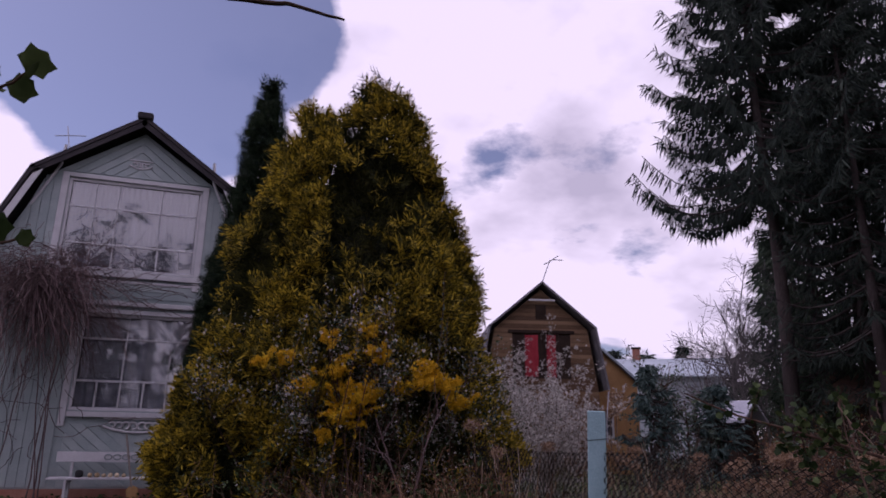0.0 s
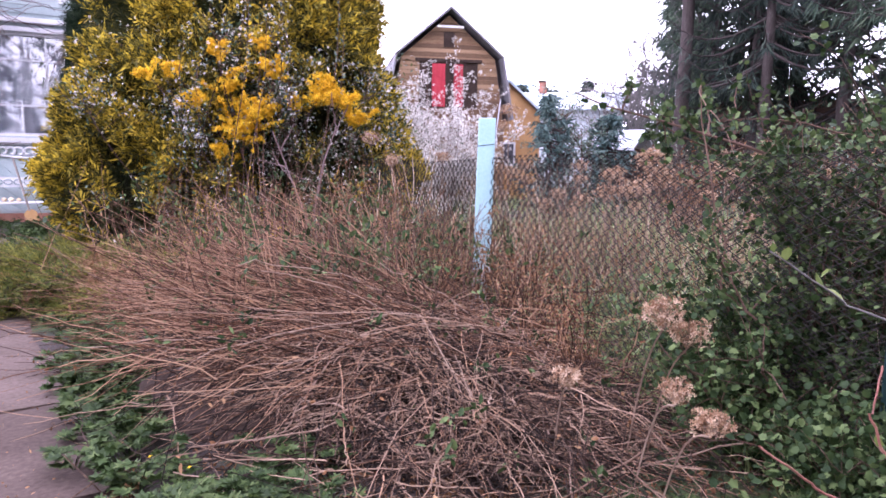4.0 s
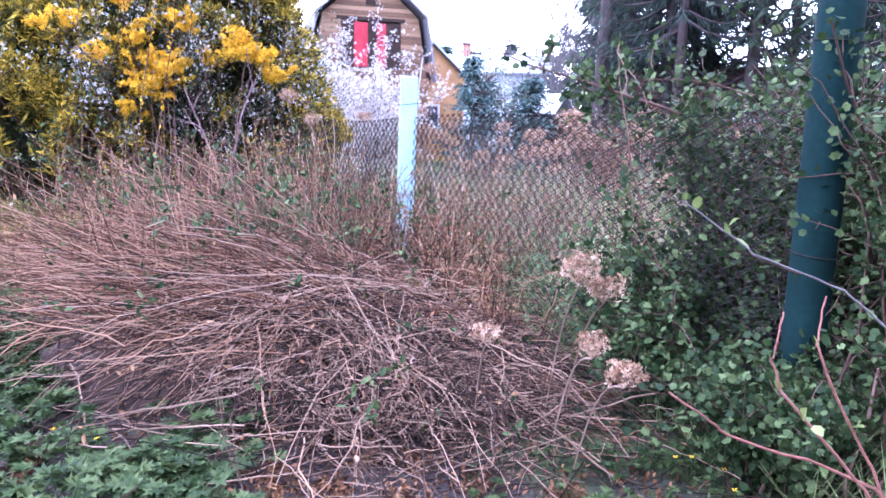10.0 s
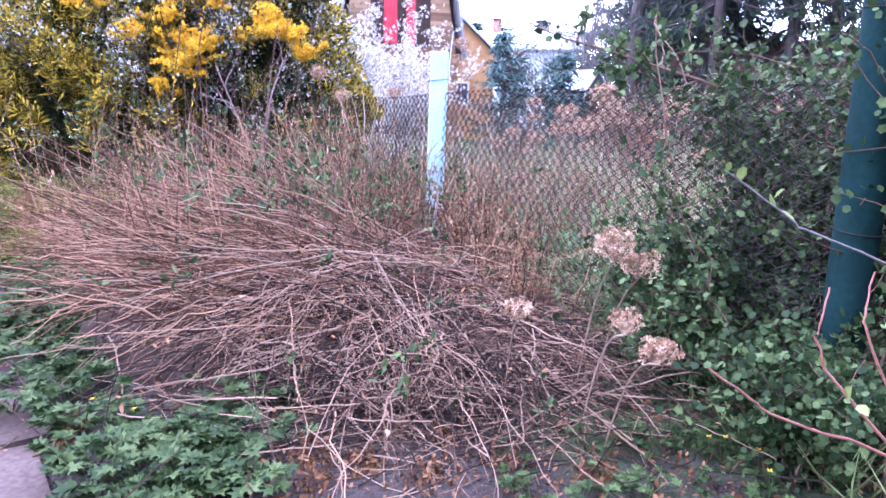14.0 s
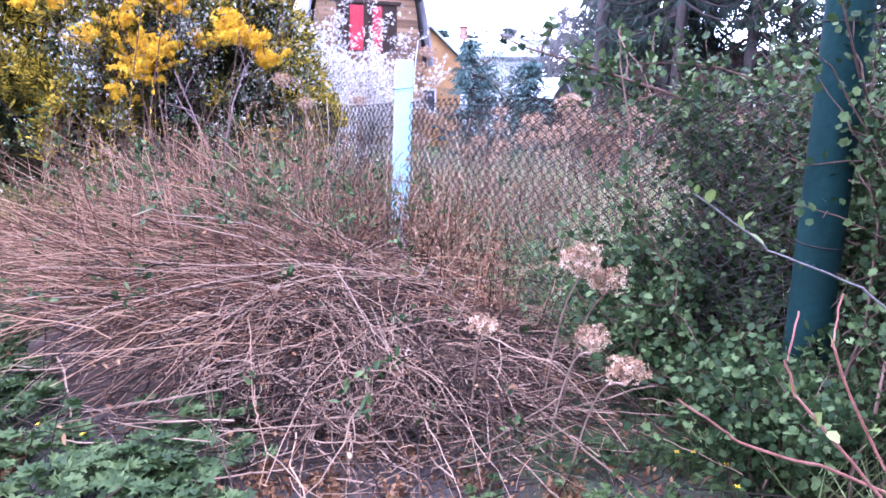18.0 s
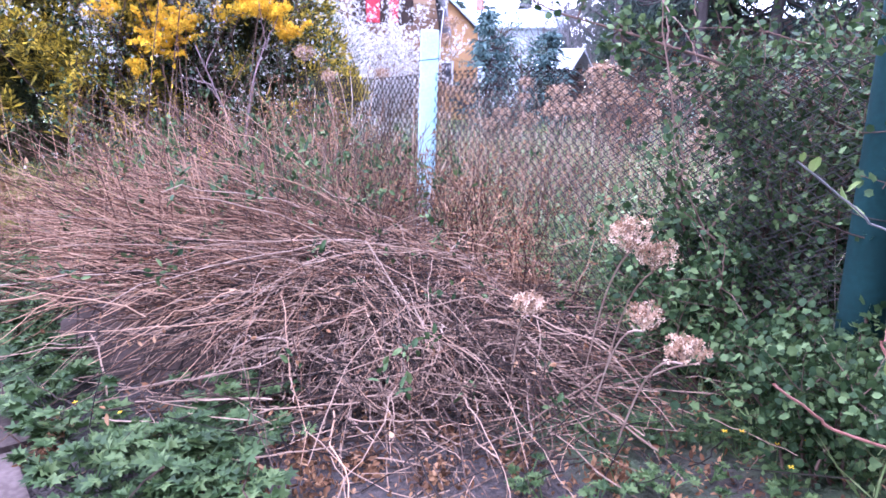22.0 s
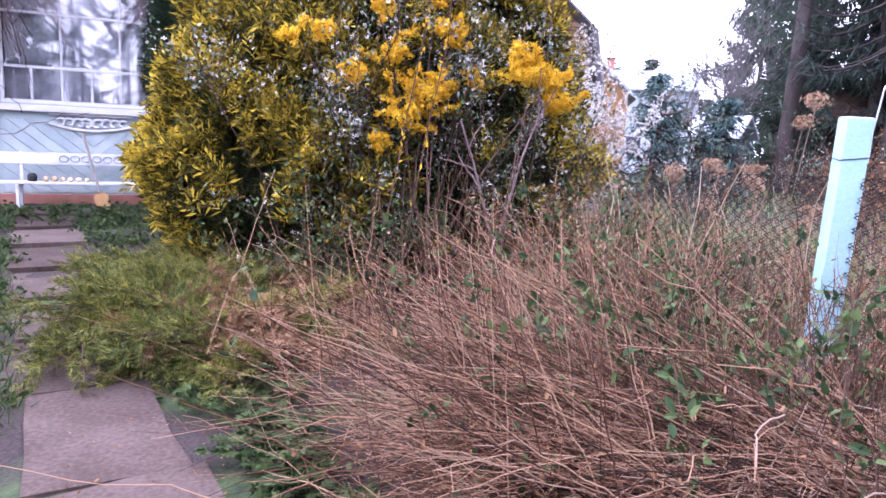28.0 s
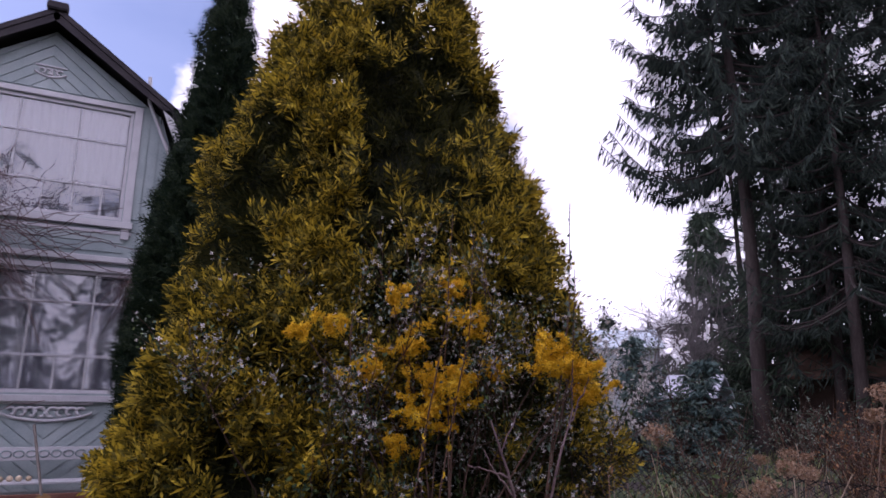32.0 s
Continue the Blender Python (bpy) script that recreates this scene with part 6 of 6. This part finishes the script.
def wood(name, label, rng, pts, hmin, hmax, mat, leafmat):
    """A far wood as one mass: trunks and ragged crowns."""
    s, c = Soup(), Soup()
    n = len(pts)
    h = rng.uniform(hmin, hmax, n)
    tr = np.stack([np.stack([pts[:, 0], pts[:, 1], 0 * h], -1), np.stack([pts[:, 0], pts[:, 1], h], -1)], 1)
    s.add(*tubes(tr, np.stack([h * 0.011, h * 0.002], 1), 6))
    per = 60
    k = np.repeat(np.arange(n), per); t = rng.uniform(0.12, 1, n * per); a = rng.uniform(0, 2 * np.pi, n * per)
    r = (h[k] * 0.15 * (1.03 - t)) * np.sqrt(rng.uniform(0.05, 1, n * per))
    p = np.stack([pts[k, 0] + r * np.cos(a), pts[k, 1] + r * np.sin(a), t * h[k]], -1)
    fwd = unit(np.stack([np.cos(a), np.sin(a), np.full(len(a), -0.6)], -1) + rng.normal(0, 0.3, (len(a), 3)))
    sz = rng.uniform(0.8, 1.9, len(a))
    c.add(*scatter(*TASSEL, p, fwd, any_way(rng, len(a)), np.stack([sz, sz * 0.5, sz * 0.5], -1)))
    ob = thing(name, c.mesh(name, leafmat), None, label, "trees", kind="stuff")
    part("trunkwork", s.mesh("trunkwork", mat), ob)
    return ob


rng = np.random.default_rng(501)
pts = area(rng, 150, 24, 62, -16, 24, lambda x, y: (y < 0.62 * x - 2) & (x > 26))
wood("spruce_wood", "dark spruce wood behind the gardens", rng, pts, 12, 21, M["bark"], M["needle"])
ang = rng.uniform(0, 2 * np.pi, 300)
rad = rng.uniform(75, 130, 300)
ring = np.stack([rad * np.sin(ang), rad * np.cos(ang), 0 * ang], -1)
ring = ring[~((ang > 0.25) & (ang < 0.9))]
wood("distant_wood", "distant line of dark forest round the gardens", rng, ring, 10, 16, M["bark"], M["needle"])

# added unseen trees behind the walk: they block sky light, dark in window panes
pts = area(rng, 110, -28, 24, -26, -7)
wood("garden_wood", "added conifers behind the walk, unseen, blocking sky light", rng, pts, 11, 17, M["bark"], M["needle"])

# ---- bare vine on the house ----
def vine():
    rng = np.random.default_rng(601)
    ob = thing("bare_vine", None, pose(-3.25, 16.05, 0), "bare purple-brown climbing vine hanging over the house wall", "vine")
    n = 5
    tr = stems(rng, np.stack([rng.uniform(-0.5, 0.5, n), np.full(n, 0.05), np.full(n, 0.2)], -1), np.stack([rng.normal(0.03, 0.08, n), np.zeros(n), np.ones(n)], -1), rng.uniform(4.2, 5.2, n), 0, 0.02, 14)
    tr[..., 1] = np.clip(tr[..., 1], -0.25, 0.1)
    for k in range(n):
        part("stem", Soup().add(*tubes(tr[k:k + 1], np.linspace(0.014, 0.008, 14)[None], 6)).mesh("stem", M["vine"], True), ob)
    # the hanging mass
    m = 1000
    st = np.stack([rng.normal(-0.25, 0.45, m), rng.uniform(-0.45, 0.05, m), rng.normal(4.75, 0.32, m)], -1)
    way = np.stack([rng.normal(0.1, 0.45, m), rng.normal(-0.25, 0.3, m), rng.uniform(-0.9, 0.3, m)], -1)
    hang = stems(rng, st, way, rng.uniform(0.5, 1.7, m), 0.45, 0.07, 9)
    tagged(part("twig_mass", Soup().add(*tubes(hang, rng.uniform(0.003, 0.007, m)[:, None], 3)).mesh("twig_mass", M["vine"]), ob), kind="stuff")
    # runners over the boards
    m = 60
    st = np.stack([rng.uniform(-0.3, 1.6, m), rng.uniform(-0.12, -0.06, m), rng.uniform(3.9, 5.3, m)], -1)
    run = stems(rng, st, np.stack([rng.normal(0.6, 0.6, m), np.zeros(m), rng.normal(0.1, 0.5, m)], -1), rng.uniform(0.6, 2.0, m), 0.1, 0.1, 10)
    run[..., 1] = np.clip(run[..., 1], -0.16, 0.12)
    tagged(part("runner", Soup().add(*tubes(run, 0.006, 4)).mesh("runner", M["vine"]), ob), kind="stuff")
    m = 26
    st = np.stack([rng.uniform(-1.6, 1.2, m), np.full(m, 0.13), rng.uniform(0.4, 2.5, m)], -1)
    run = stems(rng, st, np.stack([rng.normal(0.2, 0.6, m), np.zeros(m), rng.normal(0.8, 0.5, m)], -1), rng.uniform(0.6, 1.6, m), 0.0, 0.1, 10)
    run[..., 1] = 0.13
    tagged(part("runner", Soup().add(*tubes(run, 0.006, 4)).mesh("runner", M["vine"]), ob), kind="stuff")


vine()
rng = np.random.default_rng(605)
m = 160
ob = thing("bare_vine", None, pose(0.0, 16.0, 3.6), "tuft of bare vine beside the lower window", "vine")
st = np.stack([rng.normal(0, 0.16, m), rng.uniform(-0.2, 0, m), rng.normal(0.35, 0.15, m)], -1)
tagged(part("twig_mass", Soup().add(*tubes(stems(rng, st, np.stack([rng.normal(0, 0.4, m), rng.normal(-0.2, 0.2, m), rng.uniform(-1, 0.1, m)], -1), rng.uniform(0.3, 0.8, m), 0.4, 0.06, 7), 0.005, 3)).mesh("twig_mass", M["vine"]), ob), kind="stuff")


# ---- twigs close to the walk ----
def twig(name, label, pts, r0, r1, mat, leaves, size, leafmat, seed, spread_leaf=0.02, sides=()):
    """One branch through some places, side twigs, and leaves or buds along it."""
    rng = np.random.default_rng(seed)
    pts = np.array(pts, float)
    t = np.linspace(0, len(pts) - 1, 24)
    i = np.minimum(t.astype(int), len(pts) - 2); f = (t - i)[:, None]
    f = f * f * (3 - 2 * f)
    p = pts[i] * (1 - f) + pts[i + 1] * f + np.cumsum(rng.normal(0, 0.002, (24, 3)), 0)
    ob = thing(name, None, pose(*pts[0]), label, "branch")
    p = p - pts[0]
    part("wood", Soup().add(*tubes(p[None], np.linspace(r0, r1, 24)[None], 6)).mesh("wood", mat, True), ob)
    ends = [p]
    if sides:
        n, lo, hi = sides
        st, tn = along(rng, p[None], n, 0.15)
        sd = stems(rng, st, unit(tn * 0.6 + any_way(rng, len(st), 0.5)), rng.uniform(lo, hi, len(st)), 0.0, 0.05, 24)
        for k in range(len(sd)):
            part("side_twig", Soup().add(*tubes(sd[k:k + 1], np.linspace(r0 * 0.5, r1 * 0.6, 24)[None], 4)).mesh("side_twig", mat, True), ob)
        ends += list(sd)
    if leaves:
        q, tn = along(rng, np.array(ends), leaves, 0.2)
        m = len(q)
        part("foliage", Soup().add(*scatter(*(CUPPED if leafmat == "leaf" else LEAF), q + rng.normal(0, spread_leaf, (m, 3)), unit(tn + any_way(rng, m, 0.5)), any_way(rng, m, 1.0), size * rng.uniform(0.6, 1.3, m))).mesh("foliage", M[leafmat]), ob)
    return ob


# the long gooseberry branch that leans over the fence
twig("gooseberry_branch", "long arching dark gooseberry branch with small leaves", [(4.6, 1.8, 0.0), (4.4, 2.0, 1.05), (3.95, 2.2, 1.33), (3.62, 2.55, 1.54), (3.33, 2.82, 1.66), (3.12, 3.1, 1.76), (2.96, 3.3, 1.88)], 0.014, 0.004, M["twig"], 26, 0.04, "leaf", 611, 0.02, (14, 0.12, 0.4))
twig("gooseberry_branch", "arching gooseberry branch with small leaves", [(4.5, 2.6, 0.0), (4.3, 2.8, 1.0), (3.95, 2.95, 1.5), (3.55, 3.1, 1.68)], 0.012, 0.004, M["twig"], 26, 0.04, "leaf", 612, 0.02, (12, 0.12, 0.35))
twig("gooseberry_branch", "low gooseberry branch with small leaves", [(3.7, 1.8, 0.0), (3.5, 2.0, 0.55), (3.25, 2.2, 0.78), (3.15, 2.3, 1.05)], 0.01, 0.004, M["twig"], 22, 0.034, "leaf", 613, 0.02, (12, 0.1, 0.3))
# young red-barked shoots beside the green post
twig("young_shoot", "red-barked young shoot with opening pale green buds", [(2.75, 0.35, 0.0), (2.23, 0.7, 0.63), (1.97, 0.75, 0.75), (1.73, 0.77, 0.86), (1.6, 0.78, 0.96)], 0.0045, 0.002, M["red_twig"], 2, 0.03, "bud", 621, 0.005)
twig("young_shoot", "red-barked young shoot with opening pale green buds", [(2.4, 0.45, 0.0), (2.15, 0.68, 0.66), (1.93, 0.75, 0.9), (1.9, 0.76, 0.98), (1.93, 0.76, 1.07)], 0.004, 0.0018, M["red_twig"], 3, 0.045, "bud", 622, 0.005)
twig("young_shoot", "thin grey shoot with a few unfolding leaves", [(2.9, 0.4, 0.0), (2.5, 0.65, 0.8), (2.1, 0.75, 1.07), (1.81, 0.78, 1.17), (1.62, 0.8, 1.27)], 0.0035, 0.0014, M["grey_bark"], 5, 0.034, "bud", 623, 0.006)
twig("young_shoot", "red-barked young shoot with opening pale green buds", [(2.45, 0.5, 0.0), (2.2, 0.7, 0.7), (2.05, 0.75, 0.97), (2.08, 0.76, 1.08)], 0.0038, 0.0018, M["red_twig"], 3, 0.045, "bud", 624, 0.005)
# shoots that stand above the forsythia
for k, (x, y, z) in enumerate(((2.9, 7.55, 3.55), (2.95, 7.6, 3.0), (1.95, 7.8, 3.4), (2.15, 7.8, 3.25))):
    twig("forsythia_shoot", "tall thin upright shoot with small dark buds", [(x - 0.45, y + 0.1, 0.1), (x - 0.2, y + 0.05, 1.6), (x - 0.04, y, z * 0.75), (x, y, z)], 0.008, 0.003, M["twig"], 26, 0.05, "grey_leaf" if k < 2 else "yellow", 631 + k, 0.008)
# twigs overhead at the start of the walk
twig("overhead_twig", "leafy twig of a garden tree overhanging the path", [(-0.5, 0.95, 1.95), (-0.1, 0.97, 2.03), (0.17, 1.0, 2.09), (0.22, 1.0, 2.13)], 0.005, 0.0015, M["twig"], 9, 0.042, "leaf", 641, 0.012)
twig("overhead_twig", "leafy twig of a garden tree overhanging the path", [(-0.5, 0.95, 1.75), (-0.1, 0.97, 1.82), (0.16, 1.0, 1.85), (0.24, 1.0, 1.88)], 0.005, 0.0015, M["twig"], 9, 0.042, "leaf", 642, 0.012)
twig("overhead_branch", "bare dark branch overhead", [(-0.5, 1.55, 2.62), (0.1, 1.52, 2.65), (0.39, 1.5, 2.635), (0.55, 1.5, 2.645), (0.69, 1.5, 2.625)], 0.012, 0.003, M["twig"], 0, 0, "leaf", 643)
# grey trunk-like stems that lean out of the forsythia
for k, pts in enumerate(([(2.75, 7.7, 0), (2.5, 7.6, 0.8), (2.25, 7.5, 1.4), (2.1, 7.5, 1.8)], [(2.7, 7.7, 0), (2.6, 7.6, 0.9), (2.7, 7.5, 1.5), (2.85, 7.5, 1.9)])):
    twig("old_stem", "old grey leaning stem under the forsythia", pts, 0.016, 0.007, M["vine"], 0, 0, "leaf", 651 + k, 0, (5, 0.3, 0.7))

# dry stalks behind the fence
rng = np.random.default_rng(661)
m = 380
st = np.stack([rng.uniform(3.7, 7.5, m), rng.uniform(1.6, 8.5, m), np.zeros(m)], -1)
st[:, 0] += 0.1 * st[:, 1]
sk = stems(rng, st, np.stack([rng.normal(0, 0.25, m), rng.normal(0, 0.25, m), np.ones(m)], -1), rng.uniform(0.7, 1.7, m), 0.06, 0.04, 8)
thing("dry_stalks", Soup().add(*tubes(sk, rng.uniform(0.003, 0.006, m)[:, None] * np.linspace(1, 0.5, 8)[None], 4)).mesh("dry_stalks", M["pale_stem"]), None, "dry brown stalks standing behind the fence", "plants", kind="stuff")
rng = np.random.default_rng(667)
m = 1500
st = np.stack([rng.uniform(2.5, 6.6, m), rng.uniform(4.6, 9.4, m), np.zeros(m)], -1)
st = st[(st[:, 0] > 2.3 + 0.12 * (st[:, 1] - 4.6)) & (np.hypot(st[:, 0] - 3.5, st[:, 1] - 5.17) > 0.2)]
m = len(st)
sk = stems(rng, st, np.stack([rng.normal(-0.1, 0.4, m), rng.normal(-0.1, 0.4, m), np.ones(m)], -1), rng.uniform(0.4, 1.15, m), 0.12, 0.06, 8)
thing("dry_stalks", Soup().add(*tubes(sk, rng.uniform(0.0025, 0.005, m)[:, None] * np.linspace(1, 0.5, 8)[None], 4)).mesh("dry_stalks", M["stem"]), None, "leaning brown dead stalks along the fence", "plants", kind="stuff")
m = 70
st = np.stack([rng.uniform(2.9, 6.4, m), rng.uniform(5.0, 9.0, m), np.zeros(m)], -1)
sk = stems(rng, st, np.stack([rng.normal(0, 0.2, m), rng.normal(0, 0.2, m), np.ones(m)], -1), rng.uniform(1.0, 1.75, m), 0.04, 0.04, 8)
thing("tall_stalks", Soup().add(*tubes(sk, rng.uniform(0.004, 0.007, m)[:, None] * np.linspace(1, 0.5, 8)[None], 4)).mesh("tall_stalks", M["straw"]), None, "tall straw-coloured stalks standing above the grass", "plants", kind="stuff")
# brown curled clumps of dead leaves on the soil
rng = np.random.default_rng(671)
for k, (x, y, r) in enumerate(((0.6, 3.2, 0.07), (0.56, 3.0, 0.08), (1.44, 2.5, 0.11), (1.4, 2.26, 0.11), (1.83, 2.5, 0.1), (1.78, 2.1, 0.1), (2.36, 1.8, 0.09), (1.2, 2.4, 0.08), (1.6, 2.3, 0.09), (2.1, 2.05, 0.09), (2.0, 2.35, 0.08), (2.76, 3.0, 0.09), (1.95, 3.1, 0.08))):
    n = 130
    r *= 1.3
    d = any_way(rng, n, 0.4); d[:, 2] = np.abs(d[:, 2])
    thing("dead_leaf_clump", Soup().add(*scatter(*LEAF, d * r * rng.uniform(0.3, 1, (n, 1)) * np.array([1, 1, 0.6]), any_way(rng, n), d, rng.uniform(0.02, 0.042, n))).mesh("dead_leaf_clump", M["rusty"]), pose(x, y, float(ground_z(x, y))), "curled clump of rusty dead leaves on the soil", "leaves", "dead leaf clumps", "stuff")
# small yellow flowers in the weeds
for k in range(9):
    x, y = (rng.uniform(2.7, 3.1), rng.uniform(1.35, 1.7)) if k < 6 else (rng.uniform(0.6, 0.9), rng.uniform(2.8, 3.2))
    fl = thing("yellow_flower", None, pose(x, y, 0), "tiny yellow wild flower among the weeds", "flower", "yellow wild flowers")
    part("stalk", Soup().add(*tubes(np.array([[(0, 0, 0), (0.005, 0, 0.07), (0, 0, 0.14)]]), 0.0015, 4)).mesh("stalk", M["weed"]), fl)
    part("bloom", Soup().add(*scatter(*PETALS, np.array([[0, 0, 0.14]]), np.array([[1.0, 0, 0.2]]), np.array([[0, 0, 1.0]]), np.array([0.012]))).mesh("bloom", M["yellow"]), fl)
